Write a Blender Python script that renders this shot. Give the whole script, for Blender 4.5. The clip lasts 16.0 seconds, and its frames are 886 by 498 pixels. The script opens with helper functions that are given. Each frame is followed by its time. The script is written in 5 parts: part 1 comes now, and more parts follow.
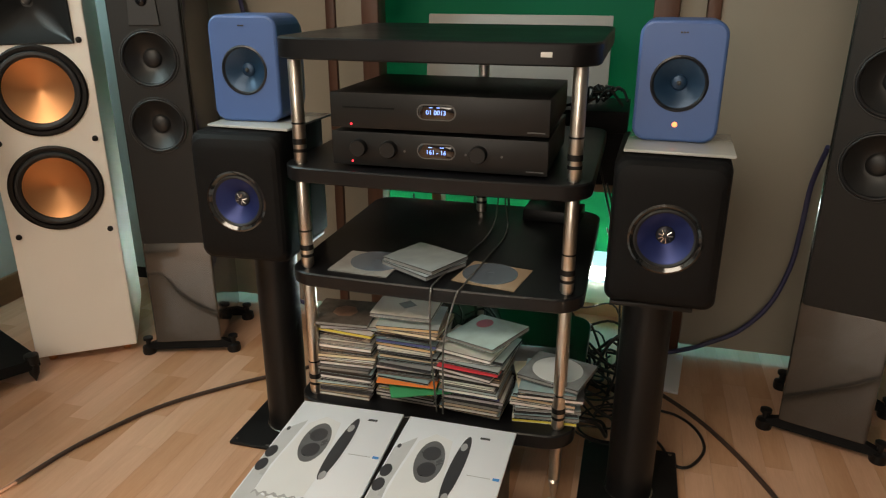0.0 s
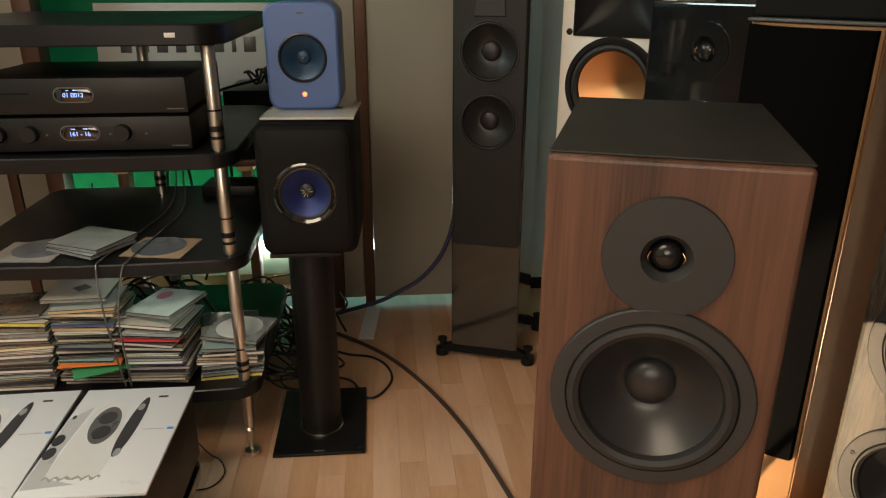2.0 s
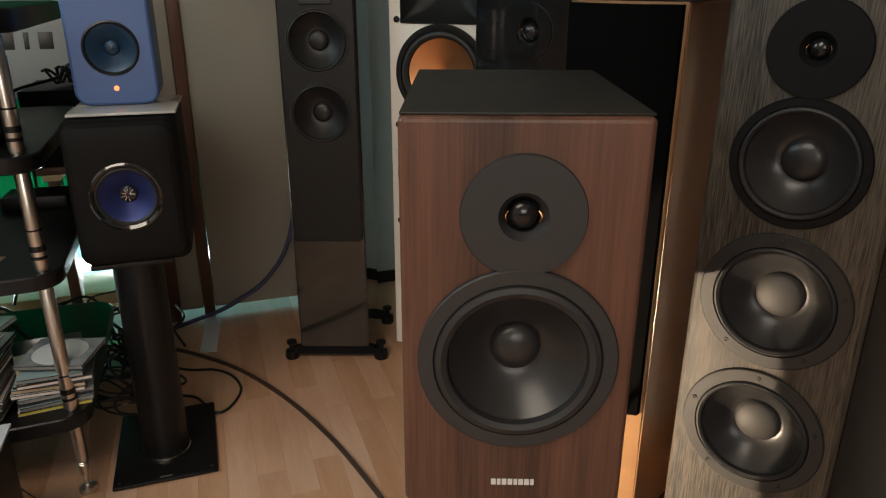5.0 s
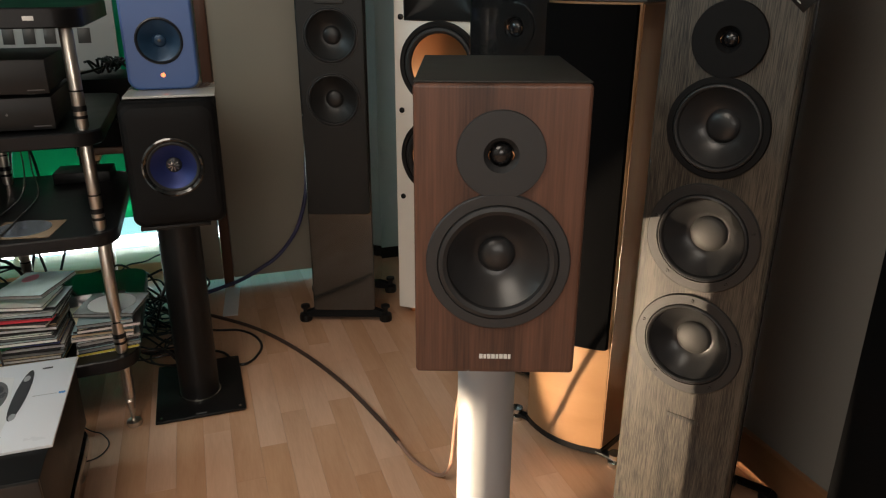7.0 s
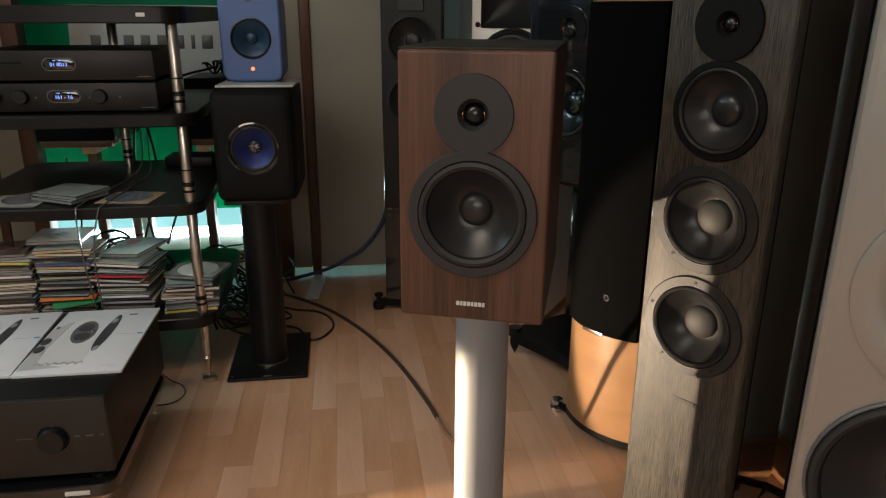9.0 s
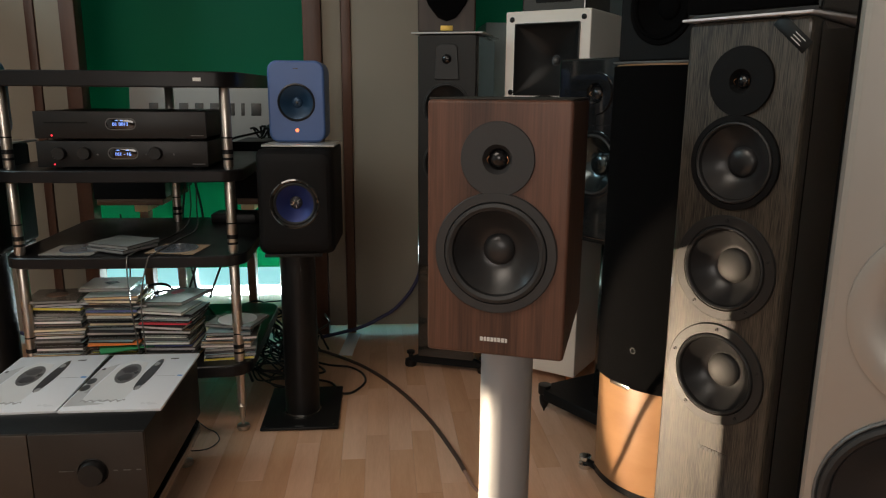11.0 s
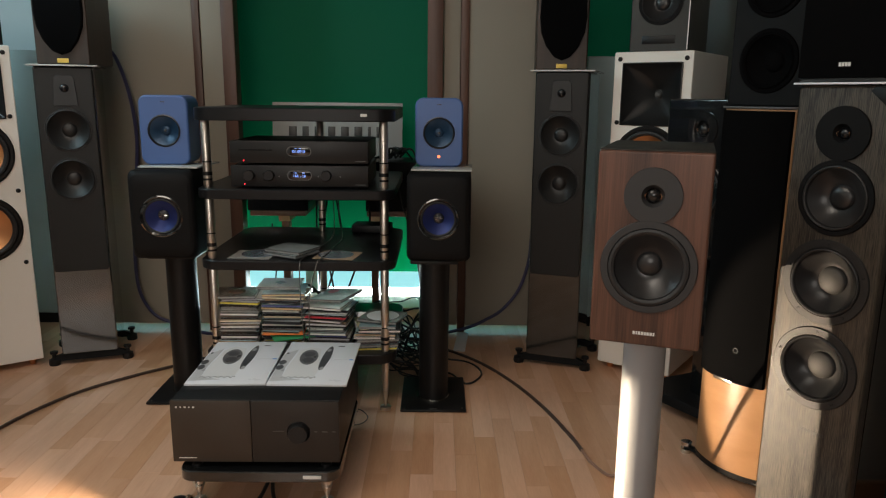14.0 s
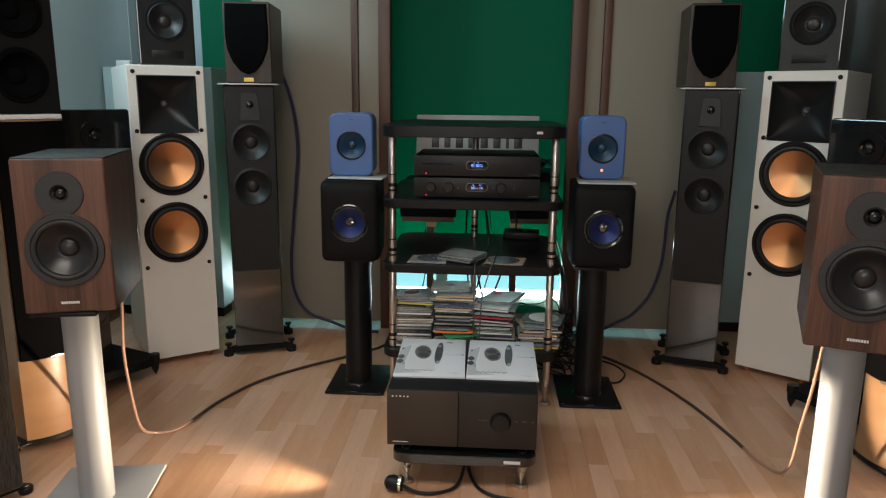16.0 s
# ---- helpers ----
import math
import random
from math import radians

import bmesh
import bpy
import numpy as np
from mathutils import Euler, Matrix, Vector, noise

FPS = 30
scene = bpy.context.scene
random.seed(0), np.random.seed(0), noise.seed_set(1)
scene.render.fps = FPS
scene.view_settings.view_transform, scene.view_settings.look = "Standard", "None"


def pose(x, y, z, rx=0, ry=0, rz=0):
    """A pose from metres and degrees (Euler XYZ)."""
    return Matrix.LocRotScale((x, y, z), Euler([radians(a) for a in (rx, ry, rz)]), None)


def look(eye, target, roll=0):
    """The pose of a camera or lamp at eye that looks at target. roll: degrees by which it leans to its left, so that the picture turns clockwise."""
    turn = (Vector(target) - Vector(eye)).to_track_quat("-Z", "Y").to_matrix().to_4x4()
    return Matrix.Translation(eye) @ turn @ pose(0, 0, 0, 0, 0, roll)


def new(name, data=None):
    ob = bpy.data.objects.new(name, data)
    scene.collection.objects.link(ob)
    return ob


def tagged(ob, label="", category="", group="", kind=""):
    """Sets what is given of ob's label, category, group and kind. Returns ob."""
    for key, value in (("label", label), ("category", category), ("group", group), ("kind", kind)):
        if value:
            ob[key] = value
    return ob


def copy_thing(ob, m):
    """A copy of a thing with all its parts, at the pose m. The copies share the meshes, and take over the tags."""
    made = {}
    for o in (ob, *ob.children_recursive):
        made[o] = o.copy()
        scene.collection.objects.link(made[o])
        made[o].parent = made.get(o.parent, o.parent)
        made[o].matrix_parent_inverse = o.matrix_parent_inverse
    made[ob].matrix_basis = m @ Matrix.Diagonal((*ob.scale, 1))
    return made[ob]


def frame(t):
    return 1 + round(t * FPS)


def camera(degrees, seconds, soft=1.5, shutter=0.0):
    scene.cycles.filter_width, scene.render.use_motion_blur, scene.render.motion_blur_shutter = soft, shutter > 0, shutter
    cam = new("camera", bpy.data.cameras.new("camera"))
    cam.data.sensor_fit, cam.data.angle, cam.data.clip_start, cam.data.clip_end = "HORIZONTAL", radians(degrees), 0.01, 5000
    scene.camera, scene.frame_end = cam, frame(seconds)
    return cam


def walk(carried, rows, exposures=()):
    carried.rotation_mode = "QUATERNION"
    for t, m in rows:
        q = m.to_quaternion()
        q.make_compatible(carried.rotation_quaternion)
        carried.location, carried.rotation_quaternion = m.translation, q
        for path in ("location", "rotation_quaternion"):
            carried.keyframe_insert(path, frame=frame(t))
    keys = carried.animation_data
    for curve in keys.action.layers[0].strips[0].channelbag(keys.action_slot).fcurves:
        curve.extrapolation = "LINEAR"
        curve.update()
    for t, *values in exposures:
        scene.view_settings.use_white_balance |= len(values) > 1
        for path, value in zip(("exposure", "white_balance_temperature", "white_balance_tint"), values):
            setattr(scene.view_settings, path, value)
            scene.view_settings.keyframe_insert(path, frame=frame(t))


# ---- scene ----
cam = camera(63.7, 16.0, soft=1.2)
PATH = [
    (0, (-0.015, 0.009, 1.123), (-0.499, 1.821, 0.431), 0.1),
    (0.5, (0.093, -0.047, 1.137), (-0.236, 1.797, 0.437), -0.1),
    (1, (0.169, -0.104, 1.133), (-0.006, 1.761, 0.434), -0.1),
    (1.5, (0.201, -0.151, 1.123), (0.208, 1.721, 0.418), -0.0),
    (2, (0.228, -0.162, 1.111), (0.391, 1.701, 0.402), -0.0),
    (2.5, (0.254, -0.13, 1.096), (0.539, 1.716, 0.381), -0.1),
    (3, (0.271, -0.092, 1.079), (0.68, 1.732, 0.367), 0.0),
    (3.5, (0.272, -0.066, 1.062), (0.776, 1.735, 0.353), 0.0),
    (4, (0.266, -0.066, 1.06), (0.832, 1.718, 0.354), 0.1),
    (6.5, (0.136, -0.345, 1.101), (0.746, 1.425, 0.398), 0.1),
    (7, (0.128, -0.386, 1.085), (0.737, 1.382, 0.378), 0.2),
    (7.5, (0.175, -0.399, 1.067), (0.781, 1.371, 0.36), 0.2),
    (8, (0.226, -0.444, 1.067), (0.799, 1.337, 0.359), 0.3),
    (8.5, (0.252, -0.508, 1.038), (0.642, 1.323, 0.335), 0.4),
    (9, (0.292, -0.561, 1.019), (0.56, 1.318, 0.387), 0.3),
    (11.5, (0.301, -0.636, 0.982), (0.436, 1.314, 0.558), 0.4),
    (12, (0.302, -0.643, 0.983), (0.381, 1.31, 0.559), 0.4),
    (12.5, (0.29, -0.686, 0.999), (0.351, 1.269, 0.58), 0.5),
    (13, (0.239, -0.774, 1.014), (0.29, 1.181, 0.597), 0.5),
    (13.5, (0.167, -0.856, 1.038), (0.21, 1.099, 0.621), 0.5),
    (14, (0.056, -0.957, 1.069), (0.075, 0.998, 0.651), 0.6),
    (14.5, (-0.053, -1.036, 1.085), (-0.105, 0.919, 0.665), 0.6),
    (15, (-0.145, -1.073, 1.098), (-0.235, 0.879, 0.674), 0.6),
    (15.5, (-0.256, -1.111, 1.109), (-0.366, 0.841, 0.686), 0.6),
    (16, (-0.349, -1.154, 1.13), (-0.47, 0.798, 0.709), 0.6),
]
walk(cam, [(t, look(eye, target, roll)) for t, eye, target, roll in PATH],
     [(0, 0.13, 7300, 10), (0.5, -0.1, 7600, 10), (1.5, 0.05, 7800, 10), (2.5, 0.0, 7500, 10), (4, -0.13, 6950, 10), (6.5, -0.2, 6700, 10), (7.5, -0.3, 6700, 10), (9, -0.5, 6650, 10), (12.5, -0.43, 6700, 11), (14.5, -0.39, 6450, 9), (16, -0.33, 6250, 8)])


# ---- light ----
world = bpy.data.worlds.new("world")
scene.world = world
world.use_nodes = True
sky = world.node_tree.nodes.new("ShaderNodeTexSky")
sky.sky_type, sky.sun_disc = "NISHITA", False
sky.sun_elevation, sky.sun_rotation = radians(35), radians(200)
world.node_tree.links.new(sky.outputs[0], world.node_tree.nodes["Background"].inputs[0])
world.node_tree.nodes["Background"].inputs[1].default_value = 0.1


def area(name, eye, target, sx, sy, watts, colour):
    data = bpy.data.lights.new(name, "AREA")
    data.shape, data.size, data.size_y, data.energy, data.color = "RECTANGLE", sx, sy, watts, colour
    ob = new(name, data)
    ob.matrix_world = look(eye, target)
    return ob


# added fills behind, beside, overhead, without window or fixture; low warm double floor lamp
area("rear_fill", (-0.6, -3.3, 1.6), (-0.35, 1.5, 0.6), 1.7, 1.2, 47, (1.0, 0.93, 0.86))
area("side_fill", (-2.21, 1.2, 2.0), (0.0, 2.1, 0.6), 0.9, 0.9, 38, (0.62, 0.9, 1.0))
area("overhead_fill", (-1.0, -0.5, 2.55), (-1.0, -0.3, 0.0), 1.6, 0.9, 40, (1.0, 0.9, 0.78))
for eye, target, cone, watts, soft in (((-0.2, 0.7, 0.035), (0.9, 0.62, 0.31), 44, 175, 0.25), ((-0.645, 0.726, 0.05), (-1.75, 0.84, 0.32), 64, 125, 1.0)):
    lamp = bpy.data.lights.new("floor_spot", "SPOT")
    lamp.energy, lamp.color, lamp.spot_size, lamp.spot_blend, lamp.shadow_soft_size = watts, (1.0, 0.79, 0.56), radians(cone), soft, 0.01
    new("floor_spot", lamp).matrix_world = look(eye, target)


# ---- materials ----
def nodes_of(name):
    m = bpy.data.materials.new(name)
    m.use_nodes = True
    return m, m.node_tree.nodes, m.node_tree.links, m.node_tree.nodes["Principled BSDF"]


def mat(name, base, rough=0.5, metal=0.0, vary=0.12, scale=6.0, bump=0.0, grain=180.0, coat=0.0, spec=0.5, stretch=(1, 1, 1)):
    """A plain surface with cloudy variation, grain in its roughness, and fine relief."""
    m, n, l, b = nodes_of(name)
    co, mp = n.new("ShaderNodeTexCoord"), n.new("ShaderNodeMapping")
    mp.inputs["Scale"].default_value = stretch
    l.new(co.outputs["Object"], mp.inputs[0])
    big, fine = n.new("ShaderNodeTexNoise"), n.new("ShaderNodeTexNoise")
    big.inputs["Scale"].default_value, big.inputs["Detail"].default_value = scale, 5
    fine.inputs["Scale"].default_value, fine.inputs["Detail"].default_value = grain, 3
    for t in (big, fine):
        l.new(mp.outputs[0], t.inputs["Vector"])
    mix = n.new("ShaderNodeMix")
    mix.data_type = "RGBA"
    mix.inputs[6].default_value = (*[max(0, c * (1 - vary)) for c in base], 1)
    mix.inputs[7].default_value = (*[min(1, c * (1 + vary)) for c in base], 1)
    l.new(big.outputs["Fac"], mix.inputs[0])
    l.new(mix.outputs[2], b.inputs["Base Color"])
    ramp = n.new("ShaderNodeMapRange")
    ramp.inputs[3].default_value, ramp.inputs[4].default_value = max(0.02, rough - 0.1), min(1, rough + 0.1)
    add = n.new("ShaderNodeMath")
    add.operation = "MULTIPLY_ADD"
    add.inputs[1].default_value, add.inputs[2].default_value = 0.5, 0.25
    l.new(fine.outputs["Fac"], add.inputs[0])
    l.new(big.outputs["Fac"], ramp.inputs[0])
    l.new(ramp.outputs[0], b.inputs["Roughness"])
    b.inputs["Metallic"].default_value, b.inputs["Coat Weight"].default_value = metal, coat
    b.inputs["Coat Roughness"].default_value, b.inputs["Specular IOR Level"].default_value = 0.04, spec
    if bump:
        bp = n.new("ShaderNodeBump")
        bp.inputs["Strength"].default_value, bp.inputs["Distance"].default_value = bump, 0.0015
        l.new(fine.outputs["Fac"], bp.inputs["Height"])
        l.new(bp.outputs[0], b.inputs["Normal"])
    return m


def wood(name, dark, light, rough=0.45, stretch=(1, 1, 0.06), scale=28.0, coat=0.0, figure=1.0, bump=0.15, random_tint=0.0, island=False, pores=0.0, edge=0.33):
    """Grain that runs along the axis with the small stretch, with broad figure and pores."""
    m, n, l, b = nodes_of(name)
    co, mp = n.new("ShaderNodeTexCoord"), n.new("ShaderNodeMapping")
    mp.inputs["Scale"].default_value = stretch
    src = co.outputs["Object"]
    rnd = None
    if random_tint:
        if island:
            rnd = n.new("ShaderNodeNewGeometry").outputs["Random Per Island"]
        else:
            rnd = n.new("ShaderNodeObjectInfo").outputs["Random"]
        sh, mul = n.new("ShaderNodeVectorMath"), n.new("ShaderNodeMath")
        mul.operation, mul.inputs[1].default_value = "MULTIPLY", 37.0
        l.new(rnd, mul.inputs[0])
        l.new(src, sh.inputs[0])
        l.new(mul.outputs[0], sh.inputs[1])
        src = sh.outputs[0]
    l.new(src, mp.inputs[0])
    fine, big, pore = (n.new("ShaderNodeTexNoise") for _ in range(3))
    fine.inputs["Scale"].default_value, fine.inputs["Detail"].default_value, fine.inputs["Distortion"].default_value = scale, 8, 0.4
    big.inputs["Scale"].default_value, big.inputs["Detail"].default_value, big.inputs["Distortion"].default_value = scale * 0.2, 3, 1.2 * figure
    pore.inputs["Scale"].default_value, pore.inputs["Detail"].default_value = scale * 9, 2
    for t in (fine, big, pore):
        l.new(mp.outputs[0], t.inputs["Vector"])
    mix = n.new("ShaderNodeMix")
    mix.inputs[0].default_value = 0.5
    l.new(fine.outputs["Fac"], mix.inputs[2])
    l.new(big.outputs["Fac"], mix.inputs[3])
    ramp = n.new("ShaderNodeValToRGB")
    ramp.color_ramp.elements[0].position, ramp.color_ramp.elements[1].position = edge, 0.99 - edge
    ramp.color_ramp.elements[0].color, ramp.color_ramp.elements[1].color = (*dark, 1), (*light, 1)
    pm = n.new("ShaderNodeMix")
    pm.inputs[0].default_value = pores
    l.new(mix.outputs[0], pm.inputs[2])
    l.new(pore.outputs["Fac"], pm.inputs[3])
    l.new(pm.outputs[0], ramp.inputs[0])
    out = ramp.outputs[0]
    if random_tint:
        hsv, mr, mh = n.new("ShaderNodeHueSaturation"), n.new("ShaderNodeMapRange"), n.new("ShaderNodeMapRange")
        mr.inputs[3].default_value, mr.inputs[4].default_value = 1 - random_tint, 1 + random_tint
        mh.inputs[3].default_value, mh.inputs[4].default_value = 1.12, 0.9
        l.new(rnd, mr.inputs[0])
        l.new(rnd, mh.inputs[0])
        l.new(mr.outputs[0], hsv.inputs["Value"])
        l.new(mh.outputs[0], hsv.inputs["Saturation"])
        l.new(out, hsv.inputs["Color"])
        out = hsv.outputs[0]
    l.new(out, b.inputs["Base Color"])
    b.inputs["Roughness"].default_value, b.inputs["Coat Weight"].default_value, b.inputs["Coat Roughness"].default_value = rough, coat, 0.05
    bp = n.new("ShaderNodeBump")
    bp.inputs["Strength"].default_value, bp.inputs["Distance"].default_value = bump, 0.001
    l.new(pore.outputs["Fac"], bp.inputs["Height"])
    l.new(bp.outputs[0], b.inputs["Normal"])
    return m


def glow(name, colour, strength):
    m, n, l, b = nodes_of(name)
    b.inputs["Base Color"].default_value = (0, 0, 0, 1)
    b.inputs["Emission Color"].default_value, b.inputs["Emission Strength"].default_value = (*colour, 1), strength
    return m


def random_colours(name, colours, rough=0.35):
    """A colour picked for each object by its own random number."""
    m, n, l, b = nodes_of(name)
    info, ramp, no, mx = n.new("ShaderNodeObjectInfo"), n.new("ShaderNodeValToRGB"), n.new("ShaderNodeTexNoise"), n.new("ShaderNodeMix")
    ramp.color_ramp.interpolation = "CONSTANT"
    els = ramp.color_ramp.elements
    while len(els) < len(colours):
        els.new(0.5)
    for k, c in enumerate(colours):
        els[k].position, els[k].color = k / len(colours), (*c, 1)
    co = n.new("ShaderNodeTexCoord")
    l.new(co.outputs["Object"], no.inputs["Vector"])
    no.inputs["Scale"].default_value = 45
    l.new(info.outputs["Random"], ramp.inputs[0])
    mx.data_type, mx.blend_type = "RGBA", "MULTIPLY"
    mx.inputs[0].default_value = 0.2
    l.new(ramp.outputs[0], mx.inputs[6])
    l.new(no.outputs["Color"], mx.inputs[7])
    l.new(mx.outputs[2], b.inputs["Base Color"])
    b.inputs["Roughness"].default_value = rough
    return m


BLACK = mat("black_satin", (0.006, 0.006, 0.0065), 0.4, bump=0.1, spec=0.28)
BLACKMATT = mat("black_matt", (0.007, 0.007, 0.0075), 0.6, bump=0.2, spec=0.12)
SHELF = mat("black_shelf", (0.006, 0.006, 0.007), 0.34, bump=0.1, grain=420, spec=0.3)
GLOSS = mat("black_lacquer", (0.008, 0.009, 0.01), 0.14, coat=1.0, vary=0.05)
CLOTH = mat("black_cloth", (0.003, 0.003, 0.0033), 0.95, bump=0.6, grain=900, spec=0.04)
RUBBER = mat("rubber", (0.016, 0.016, 0.017), 0.55, bump=0.1)
CONELIGHT = mat("grey_black_cone", (0.011, 0.011, 0.0115), 0.42)
DARKPLATE = mat("dark_tweeter_plate", (0.012, 0.012, 0.0125), 0.5)
CAPMATT = mat("matt_dust_cap", (0.03, 0.029, 0.028), 0.6)
DARKFRAME = mat("dark_driver_frame", (0.018, 0.018, 0.0185), 0.5)
CONE = mat("black_cone", (0.02, 0.02, 0.021), 0.33, bump=0.04, grain=400)
DOME = mat("silk_dome", (0.008, 0.008, 0.009), 0.22)
PLATE = mat("grey_driver_plate", (0.023, 0.0235, 0.025), 0.55, bump=0.1, grain=600)
CHROME = mat("brushed_chrome", (0.62, 0.56, 0.5), 0.3, metal=1.0, vary=0.04, scale=3, stretch=(1, 1, 0.2))
STEEL = mat("bright_steel", (0.66, 0.64, 0.6), 0.2, metal=1.0)
SILVER = mat("silver_tube_paint", (0.33, 0.335, 0.345), 0.55, metal=0.15, vary=0.04)
SILVERFRONT = mat("silver_lacquer", (0.36, 0.35, 0.33), 0.35, metal=0.6, vary=0.06, coat=0.4)
COPPER = mat("spun_copper", (0.7, 0.34, 0.155), 0.4, metal=1.0, vary=0.1, scale=3)
WHITE = mat("white_satin_lacquer", (0.83, 0.8, 0.745), 0.4, vary=0.03, bump=0.08)
GREYCAB = mat("pale_grey_laminate", (0.36, 0.45, 0.45), 0.5, vary=0.05)
BLUE = mat("blue_satin", (0.062, 0.13, 0.335), 0.42, vary=0.05, bump=0.05)
BLUECONE = mat("blue_metal_cone", (0.016, 0.05, 0.105), 0.36, metal=0.35)
VIOLETCONE = mat("violet_blue_metal_cone", (0.022, 0.036, 0.15), 0.42, metal=0.5)
DARKRING = mat("dark_ring", (0.012, 0.014, 0.02), 0.35)
GREYRING = mat("grey_ring", (0.09, 0.09, 0.09), 0.4)
WALNUT = wood("walnut_veneer", (0.03, 0.013, 0.0085), (0.135, 0.06, 0.038), 0.4, (1, 1, 0.035), 34, pores=0.25, edge=0.37, figure=1.4)
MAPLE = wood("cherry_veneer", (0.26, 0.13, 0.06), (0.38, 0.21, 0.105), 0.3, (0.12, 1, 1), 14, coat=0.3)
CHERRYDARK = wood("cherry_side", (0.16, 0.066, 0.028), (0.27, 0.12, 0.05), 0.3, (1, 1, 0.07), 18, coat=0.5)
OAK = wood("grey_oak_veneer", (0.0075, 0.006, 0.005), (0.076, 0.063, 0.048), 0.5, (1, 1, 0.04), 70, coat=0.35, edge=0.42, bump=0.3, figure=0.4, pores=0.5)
TRIM = wood("dark_brown_wood", (0.05, 0.02, 0.012), (0.11, 0.045, 0.026), 0.45, (1, 1, 0.08), 24)
BENCH = wood("brown_bench_wood", (0.09, 0.04, 0.02), (0.18, 0.08, 0.04), 0.45, (0.08, 1, 1), 20)
PINE = wood("light_wood", (0.5, 0.33, 0.17), (0.68, 0.5, 0.3), 0.5, (0.1, 1, 1), 18)
BASEWOOD = wood("baseboard_wood", (0.16, 0.075, 0.035), (0.28, 0.14, 0.07), 0.4, (1, 0.08, 1), 18)
PARQUET = wood("beech_parquet", (0.55, 0.305, 0.185), (0.71, 0.437, 0.287), 0.32, (1, 0.1, 1), 26, coat=0.25, random_tint=0.12, bump=0.06, pores=0.2)
PARQUETREST = wood("beech_parquet_rest", (0.55, 0.305, 0.185), (0.71, 0.437, 0.287), 0.32, (1, 0.1, 1), 26, coat=0.25, random_tint=0.12, island=True, bump=0.06, pores=0.2)
GROUT = mat("parquet_joint", (0.34, 0.2, 0.115), 0.7)
BEIGE = mat("beige_acoustic_fabric", (0.275, 0.243, 0.197), 0.92, vary=0.06, bump=0.5, grain=700, scale=2)
GREEN = mat("green_blind_fabric", (0.003, 0.155, 0.085), 0.8, vary=0.08, bump=0.2, grain=500, scale=1.5)
b_nodes, b_links = GREEN.node_tree.nodes, GREEN.node_tree.links
thin, both = b_nodes.new("ShaderNodeBsdfTranslucent"), b_nodes.new("ShaderNodeMixShader")
thin.inputs[0].default_value, both.inputs[0].default_value = (0.0, 0.62, 0.36, 1), 0.45
b_links.new(b_nodes["Principled BSDF"].outputs[0], both.inputs[1])
b_links.new(thin.outputs[0], both.inputs[2])
b_links.new(both.outputs[0], b_nodes["Material Output"].inputs[0])
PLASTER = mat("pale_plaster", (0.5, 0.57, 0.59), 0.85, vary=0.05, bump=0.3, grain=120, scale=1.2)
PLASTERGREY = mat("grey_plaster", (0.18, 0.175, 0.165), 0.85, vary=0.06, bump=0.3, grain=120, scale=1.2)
CEILING = mat("white_ceiling", (0.5, 0.48, 0.45), 0.9, bump=0.2)
PAPER = mat("white_coated_paper", (0.74, 0.755, 0.8), 0.3, vary=0.02)
PRINTPALE = mat("pale_print", (0.7, 0.7, 0.71), 0.3, vary=0.06, scale=12)
PRINTDARK = mat("dark_print", (0.045, 0.045, 0.05), 0.3, vary=0.3, scale=30)
PRINTGREY = mat("grey_print", (0.36, 0.36, 0.37), 0.3, vary=0.15, scale=20)
PRINTMID = mat("mid_grey_print", (0.12, 0.12, 0.125), 0.3, vary=0.2, scale=40)
PRINTSHADE = mat("light_grey_print", (0.5, 0.505, 0.52), 0.3, vary=0.15, scale=14)
PRINTBLUE = mat("blue_print", (0.05, 0.25, 0.6), 0.4)
SIGNWHITE = mat("sign_board", (0.36, 0.36, 0.345), 0.5, vary=0.04)
LOGO = mat("silver_print", (0.7, 0.7, 0.68), 0.4)
LOGODARK = mat("dark_badge", (0.03, 0.028, 0.026), 0.4)
ACRYLIC = mat("pale_acrylic", (0.46, 0.48, 0.47), 0.15, vary=0.03, coat=0.5)
GOLD = mat("gold_tag", (0.75, 0.5, 0.1), 0.4, metal=0.3)
CABLEBLACK = mat("black_cable", (0.01, 0.0095, 0.0095), 0.3)
CABLEGREY = mat("grey_clear_cable", (0.11, 0.11, 0.105), 0.15, coat=0.6)
CASEEDGE = mat("dark_clear_plastic", (0.035, 0.035, 0.035), 0.15, coat=0.4)
CABLEBROWN = mat("brown_cable", (0.055, 0.035, 0.028), 0.4)
CABLEPINK = mat("clear_copper_cable", (0.3, 0.175, 0.13), 0.35)
EMBLEM = mat("dark_emblem", (0.02, 0.02, 0.02), 0.5)
DARKWALNUT = wood("dark_walnut_box", (0.018, 0.011, 0.008), (0.045, 0.026, 0.018), 0.45, (1, 1, 0.05), 30)
CABLEBLUE = mat("blue_braided_cable", (0.03, 0.03, 0.085), 0.5, bump=0.5, grain=500)
DISC = mat("disc_face", (0.28, 0.34, 0.42), 0.18, metal=0.6)
ANTHRACITE = mat("anthracite_aluminium", (0.012, 0.0118, 0.012), 0.42, metal=0.2, bump=0.1, grain=500, spec=0.35)
WARMBLACK = mat("brown_amp_front", (0.05, 0.039, 0.031), 0.45, metal=0.2, bump=0.08, spec=0.4)
AMPFRONT = mat("dark_brown_amp_front", (0.03, 0.025, 0.022), 0.45, metal=0.2, bump=0.1, grain=500, spec=0.35)
